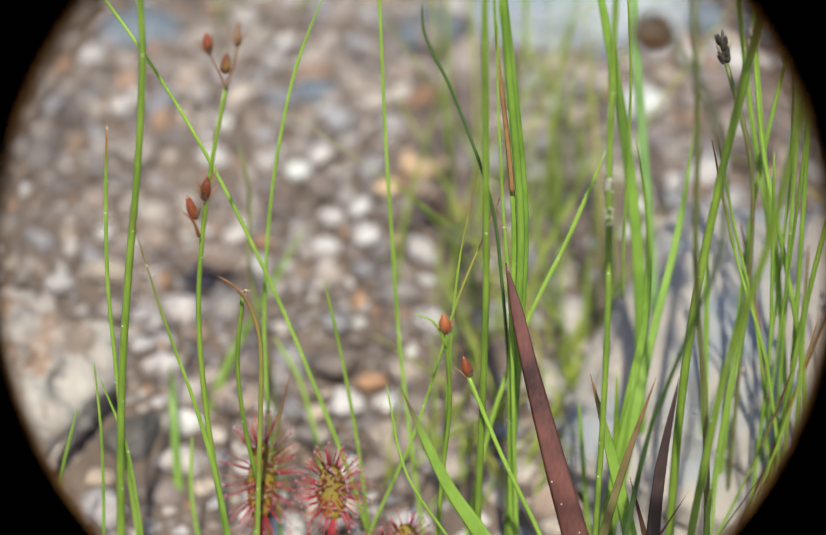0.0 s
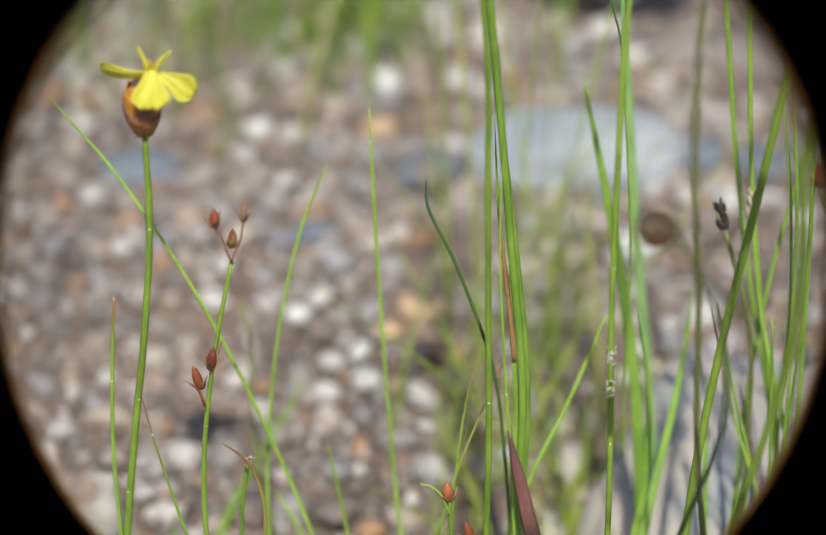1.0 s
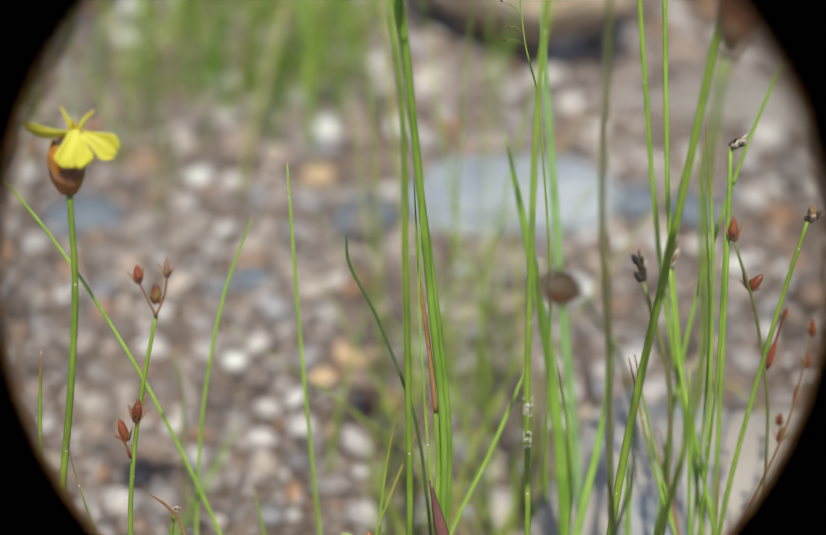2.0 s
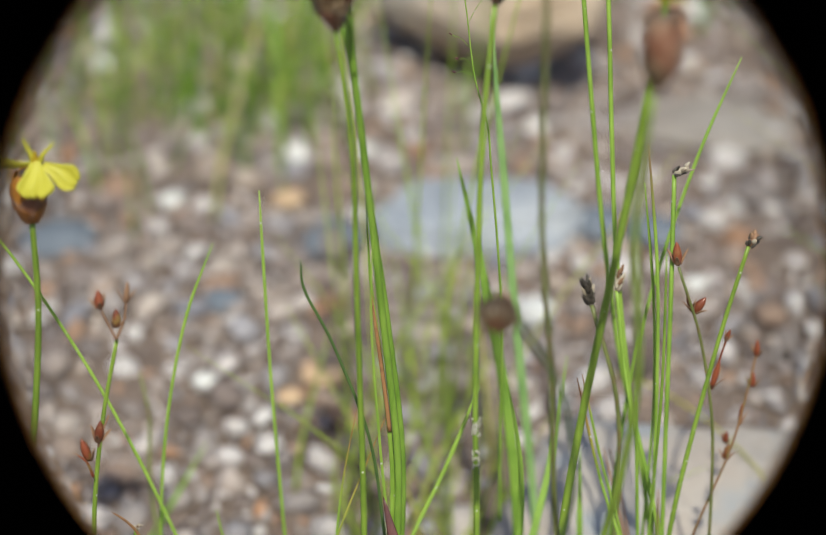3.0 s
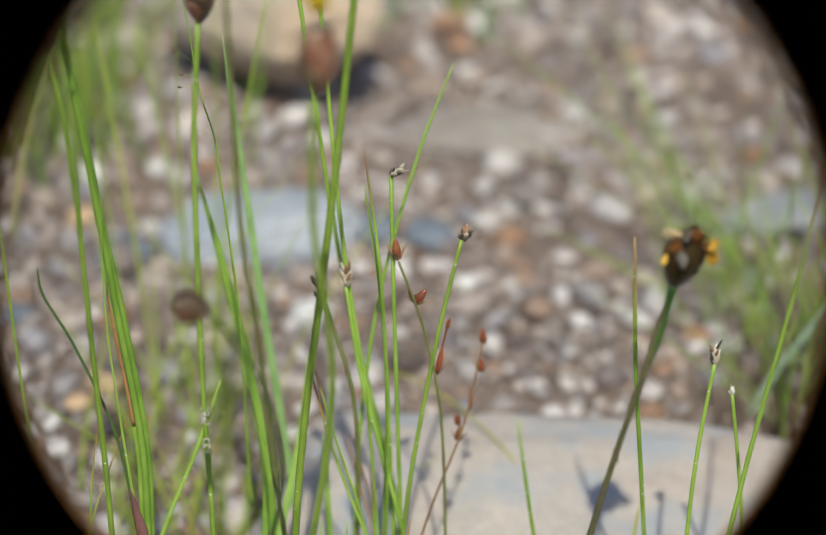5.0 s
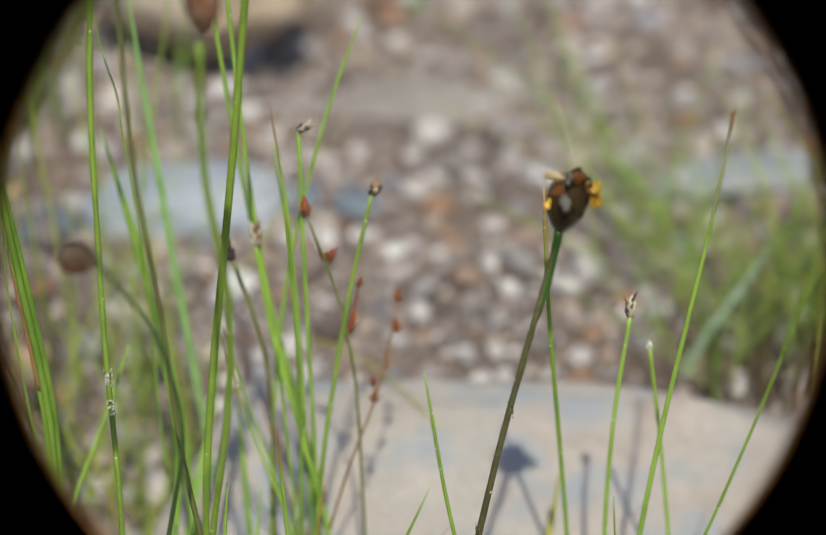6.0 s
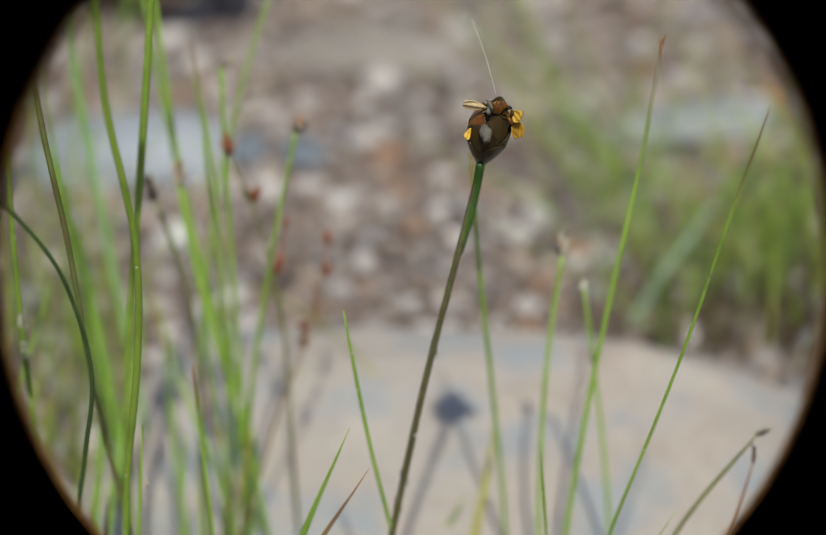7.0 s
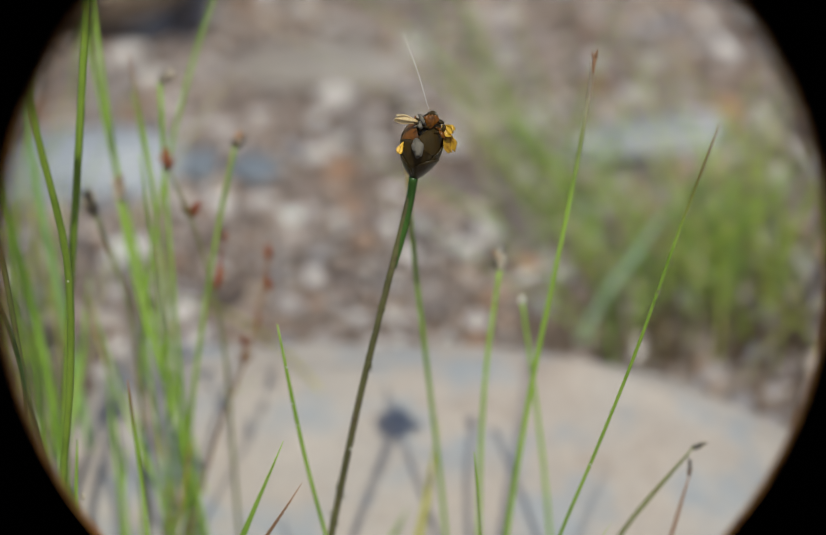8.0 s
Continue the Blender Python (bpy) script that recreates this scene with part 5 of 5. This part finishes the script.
spikelet(t, (0.1711, 0.3350, 0.0395), (0.02, 0, 1), 0.0050, 0.0011, [SPIKE_DARK, DRY], 7, 10, 0.3)
leaf("olive-yellow leaf blade before the boulder", [(0.1283, 0.3900, 0.0224), (0.1242, 0.3827, 0.0064), (0.1196, 0.3768, -0.0100), (0.1169, 0.3733, -0.0262), (0.1144, 0.3700, -0.0438)], 0.00100, 0.00290, YELLOWISH)
sedge("short sedge stem with a dark tip", [(0.0665, 0.3400, 0.0664), (0.0675, 0.3400, 0.0355), (0.0679, 0.3400, 0.0047), (0.0682, 0.3400, -0.0241), (0.0685, 0.3400, -0.0550)], 0.00053, 0.00081, tip=DRY, tip_share=0.1)
t = sedge("short stem with a tiny grey head", [(0.0566, 0.3350, 0.0573), (0.0536, 0.3350, 0.0285), (0.0519, 0.3350, -0.0005), (0.0504, 0.3350, -0.0275), (0.0488, 0.3350, -0.0564)], 0.00053, 0.00071)
spikelet(t, (0.0565, 0.3350, 0.0439), (0, 0, 1), 0.0020, 0.0014, [SPIKE_PALE], 5, 12, 0.6)
leaf("short pale green leaf blade", [(0.1207, 0.3850, 0.0044), (0.1150, 0.3850, -0.0070), (0.1098, 0.3850, -0.0185), (0.1069, 0.3850, -0.0301), (0.1037, 0.3850, -0.0424)], 0.00079, 0.00199)

# low fan of leaves
leaf("thick purple-brown leaf with pale flecks", [(0.0170, 0.3680, 0.0461), (0.0191, 0.3644, 0.0381), (0.0214, 0.3608, 0.0289), (0.0240, 0.3572, 0.0196), (0.0270, 0.3536, 0.0090), (0.0304, 0.3500, -0.0024), (0.0336, 0.3465, -0.0135), (0.0392, 0.3405, -0.0522)], 0.00164, 0.00641, PURPLE, flat=0.22, fold=0.15, point=0.14)
leaf("broad green leaf with a purplish tip", [(-0.0020, 0.3450, 0.0337), (0.0015, 0.3417, 0.0270), (0.0062, 0.3383, 0.0178), (0.0124, 0.3350, 0.0091), (0.0190, 0.3314, -0.0003), (0.0351, 0.3254, -0.0564)], 0.00056, 0.00491, FRESH, tip=PURPLE, tip_share=0.18)
sedge("thin arching bright green stem", [(-0.0048, 0.3500, 0.0315), (-0.0011, 0.3470, 0.0137), (0.0083, 0.3443, -0.0022), (0.0145, 0.3420, -0.0178), (0.0192, 0.3396, -0.0357), (0.0239, 0.3373, -0.0536)], 0.00033, 0.00085)
t = sedge("thin rush stem with a red bud", [(0.0059, 0.3550, 0.0395), (0.0067, 0.3550, 0.0243), (0.0056, 0.3550, 0.0090), (0.0045, 0.3550, -0.0063), (0.0038, 0.3550, -0.0201), (0.0033, 0.3550, -0.0355), (0.0028, 0.3550, -0.0508)], 0.00058, 0.00079, GREEN, point=0)
bud(t, (0.0059, 0.3550, 0.0393), (-0.1, 0, 1), 0.0036, 0.0026, BUD_ORANGE, 5, 30)
stalk(t, [(0.0006, 0.3540, 0.0437), (0.0026, 0.3540, 0.0431), (0.0045, 0.3540, 0.0411), (0.0061, 0.3550, 0.0361)], 0.0003, 0.0006, LIME, name="bract")
t = sedge("thin rush stem with an orange-red bud", [(0.0101, 0.3600, 0.0269), (0.0166, 0.3561, 0.0113), (0.0239, 0.3518, -0.0039), (0.0294, 0.3483, -0.0183), (0.0332, 0.3456, -0.0349), (0.0371, 0.3430, -0.0516)], 0.00060, 0.00096, LIME, point=0)
bud(t, (0.0103, 0.3600, 0.0267), (-0.25, 0, 1), 0.0040, 0.0022, BUD_ORANGE, 4, 31)
leaf("pointed green leaf with a brown tip", [(0.0327, 0.3600, 0.0271), (0.0370, 0.3560, 0.0115), (0.0409, 0.3519, -0.0043), (0.0436, 0.3479, -0.0188), (0.0454, 0.3452, -0.0352), (0.0472, 0.3425, -0.0516)], 0.00136, 0.00496, FRESH, tip=DRY, tip_share=0.12)
leaf("narrow green leaf of a low fan", [(0.0388, 0.3720, 0.0201), (0.0392, 0.3705, 0.0032), (0.0391, 0.3691, -0.0138), (0.0391, 0.3677, -0.0296), (0.0390, 0.3663, -0.0466)], 0.00099, 0.00203, GREEN)
leaf("narrow green leaf beside others", [(0.0422, 0.3720, 0.0185), (0.0393, 0.3679, 0.0021), (0.0368, 0.3648, -0.0145), (0.0355, 0.3623, -0.0303), (0.0339, 0.3596, -0.0472)], 0.00099, 0.00223, FRESH)
leaf("green leaf with brown edges", [(0.0445, 0.3570, 0.0284), (0.0396, 0.3539, 0.0127), (0.0358, 0.3518, -0.0035), (0.0330, 0.3499, -0.0185), (0.0311, 0.3479, -0.0351), (0.0292, 0.3458, -0.0516)], 0.00096, 0.00297, OLIVE, tip=DRY, tip_share=0.3)
leaf("blackish purple leaf of a low fan", [(0.0478, 0.3500, 0.0331), (0.0451, 0.3469, 0.0157), (0.0441, 0.3446, -0.0020), (0.0435, 0.3424, -0.0182), (0.0431, 0.3401, -0.0359), (0.0427, 0.3378, -0.0536)], 0.00151, 0.00447, BLACKISH, flat=0.25)
leaf("short reddish-green leaf among the sedges", [(0.0394, 0.3450, 0.0146), (0.0437, 0.3450, -0.0025), (0.0472, 0.3450, -0.0198), (0.0494, 0.3450, -0.0361), (0.0519, 0.3450, -0.0536)], 0.00077, 0.00253, OLIVE, tip=PURPLE, tip_share=0.4)
leaf("short dark purple leaf", [(0.0502, 0.3450, 0.0113), (0.0430, 0.3450, -0.0045), (0.0380, 0.3450, -0.0210), (0.0344, 0.3450, -0.0367), (0.0304, 0.3450, -0.0536)], 0.00042, 0.00171, PURPLE)
leaf("short grey withered leaf", [(0.0502, 0.3400, 0.0117), (0.0502, 0.3400, -0.0053), (0.0502, 0.3400, -0.0222), (0.0502, 0.3400, -0.0380), (0.0502, 0.3400, -0.0550)], 0.00052, 0.00148, SPIKE_PALE)
sedge("short thin green stem", [(0.0325, 0.3800, 0.0070), (0.0337, 0.3785, -0.0060), (0.0350, 0.3772, -0.0191), (0.0358, 0.3759, -0.0313), (0.0364, 0.3745, -0.0444)], 0.00057, 0.00116)
sedge("thin upright stem beside a rock", [(-0.0596, 0.3660, 0.0257), (-0.0591, 0.3643, 0.0106), (-0.0595, 0.3627, -0.0046), (-0.0604, 0.3612, -0.0185), (-0.0610, 0.3596, -0.0337), (-0.0615, 0.3581, -0.0488)], 0.00035, 0.00081)
sedge("thin slanting stem beside a rock", [(-0.0587, 0.3660, 0.0222), (-0.0545, 0.3640, 0.0083), (-0.0529, 0.3625, -0.0062), (-0.0519, 0.3611, -0.0196), (-0.0512, 0.3596, -0.0342), (-0.0507, 0.3581, -0.0488)], 0.00035, 0.00081)
sedge("short bright stem before a rock", [(-0.0642, 0.3700, 0.0126), (-0.0684, 0.3680, -0.0024), (-0.0724, 0.3659, -0.0174), (-0.0746, 0.3640, -0.0318), (-0.0769, 0.3619, -0.0472)], 0.00044, 0.00081)
leaf("broad soft-green grass leaf", [(-0.0519, 0.4200, -0.0100), (-0.0508, 0.4100, -0.0182), (-0.0494, 0.4000, -0.0400)], 0.00119, 0.00198)
sedge("short dark-tipped stem behind a sundew", [(-0.0237, 0.3720, 0.0182), (-0.0275, 0.3700, 0.0019), (-0.0309, 0.3682, -0.0145), (-0.0328, 0.3665, -0.0300), (-0.0348, 0.3647, -0.0466)], 0.00044, 0.00090, tip=DRY, tip_share=0.3)
sedge("curved green stem behind a sundew", [(-0.0289, 0.4100, 0.0031), (-0.0241, 0.4070, -0.0045), (-0.0214, 0.4045, -0.0132), (-0.0197, 0.4017, -0.0212), (-0.0182, 0.3977, -0.0297), (-0.0173, 0.3937, -0.0382)], 0.00058, 0.00098)
sedge("short stem beside a sundew", [(-0.0437, 0.3800, -0.0012), (-0.0442, 0.3771, -0.0124), (-0.0428, 0.3743, -0.0235), (-0.0416, 0.3717, -0.0340), (-0.0409, 0.3688, -0.0452)], 0.00055, 0.00093)
sedge("arching sedge stem with a yellow tip", [(0.0565, 0.3850, 0.0635), (0.0606, 0.3834, 0.0455), (0.0654, 0.3818, 0.0277), (0.0687, 0.3803, 0.0095), (0.0708, 0.3789, -0.0070), (0.0723, 0.3774, -0.0254), (0.0736, 0.3759, -0.0438)], 0.00036, 0.00070, tip=ORANGE, tip_share=0.08)
sedge("upright sedge stem of the dense clump", [(0.0687, 0.4000, 0.0983), (0.0713, 0.3964, 0.0748), (0.0722, 0.3934, 0.0511), (0.0710, 0.3885, 0.0278), (0.0697, 0.3849, 0.0067), (0.0687, 0.3828, -0.0172), (0.0676, 0.3805, -0.0410)], 0.00043, 0.00064)
sedge("upright thin sedge stem of the dense clump", [(0.0704, 0.3750, 0.0957), (0.0714, 0.3774, 0.0673), (0.0713, 0.3804, 0.0390), (0.0708, 0.3827, 0.0130), (0.0705, 0.3849, -0.0154), (0.0701, 0.3872, -0.0438)], 0.00041, 0.00062)
sedge("dark dead stem of the dense clump", [(0.0644, 0.4000, 0.0366), (0.0681, 0.3974, 0.0209), (0.0711, 0.3946, 0.0051), (0.0737, 0.3917, -0.0094), (0.0766, 0.3884, -0.0251), (0.0784, 0.3851, -0.0410)], 0.00039, 0.00054, DRY)
sedge("leaning red-tipped stem of the dense clump", [(0.0719, 0.3700, 0.0217), (0.0677, 0.3681, 0.0074), (0.0623, 0.3658, -0.0064), (0.0573, 0.3640, -0.0191), (0.0536, 0.3619, -0.0334), (0.0508, 0.3597, -0.0480)], 0.00025, 0.00070, tip=RED, tip_share=0.3)
sedge("leaning green stem of the dense clump", [(0.0758, 0.3700, 0.0334), (0.0724, 0.3679, 0.0168), (0.0681, 0.3657, 0.0004), (0.0638, 0.3635, -0.0146), (0.0609, 0.3610, -0.0312), (0.0584, 0.3585, -0.0480)], 0.00030, 0.00076, tip=ORANGE, tip_share=0.25)
sedge("leaning dark-tipped stem before the boulder", [(0.0669, 0.3650, 0.0001), (0.0585, 0.3594, -0.0105), (0.0517, 0.3551, -0.0226), (0.0480, 0.3526, -0.0356), (0.0440, 0.3499, -0.0494)], 0.00025, 0.00063, tip=BLACKISH, tip_share=0.3)
sedge("slender upright stem of the dense clump", [(0.0624, 0.3750, 0.0303), (0.0605, 0.3731, 0.0148), (0.0594, 0.3715, -0.0009), (0.0589, 0.3700, -0.0152), (0.0584, 0.3685, -0.0309), (0.0581, 0.3669, -0.0466)], 0.00043, 0.00084)
leaf("broad green leaf behind the stems", [(0.0582, 0.4000, 0.0366), (0.0585, 0.3974, 0.0209), (0.0590, 0.3948, 0.0051), (0.0596, 0.3927, -0.0093), (0.0603, 0.3907, -0.0252), (0.0608, 0.3888, -0.0410)], 0.00116, 0.00150, foot=0.4)
sedge("upright stem of the dense clump with pale nodes", [(0.0673, 0.3850, 0.0599), (0.0683, 0.3825, 0.0387), (0.0691, 0.3800, 0.0176), (0.0682, 0.3780, -0.0019), (0.0674, 0.3759, -0.0231), (0.0669, 0.3738, -0.0444)], 0.00049, 0.00071)


sedge("fine yellow dry blade lying over the boulder", [(0.0700, 0.4620, 0.0180), (0.0820, 0.4590, 0.0150), (0.0935, 0.4470, 0.0125), (0.1030, 0.4315, 0.0090), (0.1080, 0.4230, 0.0030)], 0.00040, 0.00060, YELLOWISH)
leaf("pale bluish-green broad blade in a grass tuft", [(0.1925, 0.4750, 0.0265), (0.1850, 0.4755, 0.0140), (0.1775, 0.4765, 0.0020), (0.1700, 0.4775, -0.0140)], 0.0018, 0.0024, PALE_LEAF)


# ---- sundews ----
def sundew_leaf(t, at, axis, normal, length, width, hairs, seed):
    """A spoon-shaped leaf with red tentacles, each with a drop at its end."""
    rng = random.Random(seed)
    axis, normal = Vector(axis).normalized(), Vector(normal).normalized()
    side = axis.cross(normal).normalized()
    normal = side.cross(axis)
    bm = bmesh.new()
    sheet(bm, at, axis, side, length, width, 0.35, 0.35, 0.0004, lambda s: math.sin(math.pi * (0.10 + 0.84 * s)) ** 0.6, 10, 8)
    leaf = part("leaf", bm, SUNDEW_LEAF, t, "yellow-green sticky leaf blade")
    bh, bd = bmesh.new(), bmesh.new()
    for k in range(hairs):
        rim = k < hairs * 0.6
        a = rng.uniform(0, 2 * math.pi)
        q = 1.0 if rim else math.sqrt(rng.uniform(0, 0.8))
        root = Vector(at) + axis * (length * (0.52 + 0.46 * q * math.sin(a))) + side * (width * 0.5 * q * math.cos(a))
        out = (side * math.cos(a) * q + axis * math.sin(a) * q).normalized() if q > 0.02 else side
        reach = (rng.uniform(0.0030, 0.0048) if rim else rng.uniform(0.0012, 0.0024)) * length / 0.011
        rise = rng.uniform(-0.1, 0.8) if rim else rng.uniform(0.9, 2.2)
        d1 = (out + normal * rise).normalized()
        end = root + d1 * reach + Vector((rng.gauss(0, 1), rng.gauss(0, 1), rng.gauss(0, 1))) * reach * 0.06
        mid = root.lerp(end, 0.5) + out * reach * 0.08
        tube(bh, [root, mid, end], [0.00014, 0.00009, 0.00007], 5)
        bmesh.ops.create_icosphere(bh, subdivisions=1, radius=0.00019, matrix=Matrix.Translation(end))
        bmesh.ops.create_icosphere(bd, subdivisions=2, radius=rng.uniform(0.00018, 0.00034), matrix=Matrix.Translation(end))
    tagged(part("tentacle_fringe", bh, SUNDEW_RED, leaf, "red glandular tentacles"), kind="stuff")
    tagged(part("dew", bd, DEW, leaf, "clear sticky droplets"), kind="stuff")


def sundew(at, leaves, label):
    t = thing("sundew", at, label, "sundew", "sundews among the sedges")
    for k, (tip, foot, normal, length, width, hairs) in enumerate(leaves):
        axis = Vector(tip) - Vector(foot)
        bm = bmesh.new()
        line = curve_points([foot, Vector(foot).lerp(Vector(at), 0.4) + (Vector(foot) - Vector(tip)) * 0.25, Vector(at) - Vector((0, 0, 0.004))], 6)
        tube(bm, line, [0.0005] * len(line), 7)
        part("leaf_stalk", bm, SUNDEW_RED, t)
        sundew_leaf(t, foot, axis, normal, length, width, hairs, int(at[0] * 1e4) + k)
    return t


sundew((-0.0240, 0.3660, -0.0410), [
    ((-0.0290, 0.3720, 0.0035), (-0.0298, 0.3640, -0.0092), (0.1, -0.8, 0.55), 0.0150, 0.0052, 120),
    ((-0.0157, 0.3660, 0.0040), (-0.0153, 0.3600, -0.0062), (0.1, -0.85, 0.5), 0.0105, 0.0058, 150),
    ((-0.0354, 0.3620, -0.0167), (-0.0322, 0.3580, -0.0149), (-0.2, -0.5, 0.8), 0.0070, 0.0045, 44),
    ((-0.0225, 0.3600, -0.0156), (-0.0235, 0.3580, -0.0178), (0.2, -0.6, 0.8), 0.0070, 0.0050, 50)], "sundew with red sticky tentacles and clear drops")
sundew((-0.0020, 0.3600, -0.0430), [
    ((-0.0014, 0.3620, -0.0101), (-0.0012, 0.3580, -0.0152), (0.0, -0.7, 0.7), 0.0075, 0.0055, 60),
    ((-0.0065, 0.3600, -0.0121), (-0.0039, 0.3580, -0.0156), (-0.3, -0.6, 0.7), 0.0060, 0.0045, 44)], "small red sundew low among the blades")


# ---- background grass ----
def tuft(name, at, spread, height, count, material, label, seed, lean=(0, 0), width=0.0014, wild=1.0):
    """A tuft of fine blades that arch from one root patch."""
    rng = random.Random(seed)
    bm = bmesh.new()
    for _ in range(count):
        x, y = at[0] + rng.gauss(0, spread[0]), at[1] + rng.gauss(0, spread[1])
        z = ground_height(x, y) - 0.002
        h = height * rng.uniform(0.45, 1.1)
        dx, dy = lean[0] + rng.gauss(0, 0.28 * wild), lean[1] + rng.gauss(0, 0.25 * wild)
        line = curve_points([(x + dx * h, y + dy * h, z + h), (x + dx * h * 0.55, y + dy * h * 0.55, z + h * 0.66), (x + dx * h * 0.15, y + dy * h * 0.15, z + h * 0.3), (x, y, z)], 3)
        w = width * rng.uniform(0.6, 1.3)
        tube(bm, line, widths(len(line), w * 0.8, w, 0.5), 5, 0.3, (rng.gauss(0, 0.5), -1, 0))
    ob = mesh_object(name, bm, material)
    return tagged(ob, label, "grass", kind="stuff")


tuft("grass_tuft", (-0.0614, 0.6082), (0.030, 0.018), 0.075, 60, GRASS_FAR, "soft tuft of green grass behind the gravel", 1, width=0.0012)
tuft("grass_tuft", (-0.0300, 0.6325), (0.030, 0.020), 0.075, 75, GRASS_FAR, "broad tuft of green grass beside a big stone", 2, width=0.0012)
tuft("grass_tuft", (-0.0071, 0.6182), (0.010, 0.010), 0.060, 24, GRASS_FAR, "small tuft of green grass beside gravel", 3)
tuft("grass_tuft", (0.1745, 0.5170), (0.008, 0.008), 0.078, 30, GRASS_FAR, "green grass tuft arching over the gravel", 4, (-0.32, 0.12), 0.0008, 1.3)
tuft("grass_tuft", (0.2040, 0.4900), (0.018, 0.013), 0.050, 105, GRASS_FAR, "dense low grass tuft behind the boulder", 5, (-0.05, 0.2), 0.0008, 2.0)
tuft("thin_grass", (0.2230, 0.4930), (0.014, 0.012), 0.048, 50, GRASS_HAZE, "yellowish arching grass behind the boulder", 15, (-0.05, 0.2), 0.0008, 2.0)
tuft("dry_grass", (0.2020, 0.4880), (0.020, 0.012), 0.034, 34, DEAD, "brown dead blades inside a grass tuft", 14, (0.0, 0.2), 0.0010)
tuft("grass_tuft", (0.1010, 0.6930), (0.020, 0.012), 0.054, 56, GRASS_FAR, "grass tuft beside the overhanging stone", 6)
tuft("thin_grass", (0.0265, 0.4746), (0.013, 0.014), 0.090, 17, GRASS_HAZE, "thin yellowish grass at the boulder's foot", 7, (0.05, 0.1), 0.0008)
tuft("thin_grass", (0.0290, 0.4368), (0.014, 0.010), 0.080, 10, GRASS_HAZE, "thin yellow-green grass at the boulder's foot", 8, (0.15, 0.1), 0.0008, 1.5)
tuft("thin_grass", (0.0181, 0.4511), (0.014, 0.010), 0.060, 15, GRASS_HAZE, "thin faded grass in the gravel", 9, (0.05, 0.1), 0.0008, 1.6)
tuft("dry_grass", (0.1997, 0.4731), (0.026, 0.007), 0.018, 150, DEAD, "dark dead blades along the boulder's edge", 10, (0.3, 0.3), 0.0009)
tuft("tall_thin_grass", (0.0306, 0.4797), (0.012, 0.012), 0.140, 8, GRASS_HAZE, "tall thin stems before the overhanging stone", 11, (0.03, 0.02), 0.0009, 0.35)
tuft("low_grass", (0.0175, 0.4053), (0.016, 0.010), 0.032, 40, GRASS_HAZE, "low bright green blades among the pebbles", 12, (0.1, 0.1), 0.0009, 2.0)
tuft("low_grass", (0.0310, 0.4294), (0.010, 0.010), 0.030, 24, GRASS_HAZE, "low blurred blades beside the boulder", 13, (0.1, 0.1), 0.0010)


# ---- vignette mask ----
def build_vignette():
    """Two black petals added in front of the lens to imitate its dark vignette, cut aslant; the picture is seen through
    the round gap between their lips, whose orange edge imitates a colour fringe.
    """
    t = thing("vignette_mask", (0, 0, 0), "added matt black vignette mask with an orange-edged round opening", "lens hood")
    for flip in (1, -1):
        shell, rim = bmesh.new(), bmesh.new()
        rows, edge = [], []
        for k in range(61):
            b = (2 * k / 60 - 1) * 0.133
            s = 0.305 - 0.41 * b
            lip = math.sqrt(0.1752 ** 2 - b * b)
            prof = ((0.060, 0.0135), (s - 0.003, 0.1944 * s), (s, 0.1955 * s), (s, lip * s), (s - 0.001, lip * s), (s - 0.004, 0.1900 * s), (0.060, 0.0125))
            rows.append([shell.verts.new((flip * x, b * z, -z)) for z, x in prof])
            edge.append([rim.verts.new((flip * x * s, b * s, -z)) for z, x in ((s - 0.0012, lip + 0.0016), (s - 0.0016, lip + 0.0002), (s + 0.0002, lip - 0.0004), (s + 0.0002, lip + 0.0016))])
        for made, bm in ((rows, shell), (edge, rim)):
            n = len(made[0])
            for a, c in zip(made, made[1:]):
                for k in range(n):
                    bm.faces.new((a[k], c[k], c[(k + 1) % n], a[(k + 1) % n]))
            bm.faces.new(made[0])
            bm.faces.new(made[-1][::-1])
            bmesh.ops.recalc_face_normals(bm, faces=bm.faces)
        petal_part = part("hood_petal", shell, VIGNETTE, t)
        part("rim", rim, COLOUR_FRINGE, petal_part, "orange-brown edge imitating a lens colour fringe")
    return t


# added mask, no part of the place; it shares the camera's rows
vignette = build_vignette()
lay_gravel()


def focus_rows():
    """Places of the focus mark along the line of sight."""
    rows = []
    for t, far in FOCUS:
        scene.frame_set(frame(t))
        rows.append((t, cam.matrix_world @ Matrix.Translation((0, 0, -far))))
    scene.frame_set(frame(0))
    return rows


def motions():
    walk(vignette, ROWS)
    walk(focus_mark, focus_rows())
    for plant, leans in SWAY:
        foot = plant.location.copy()
        walk(plant, [(t, Matrix.Translation(foot) @ pose(0, 0, 0, 0, lean, 0)) for t, lean in leans])


motions()
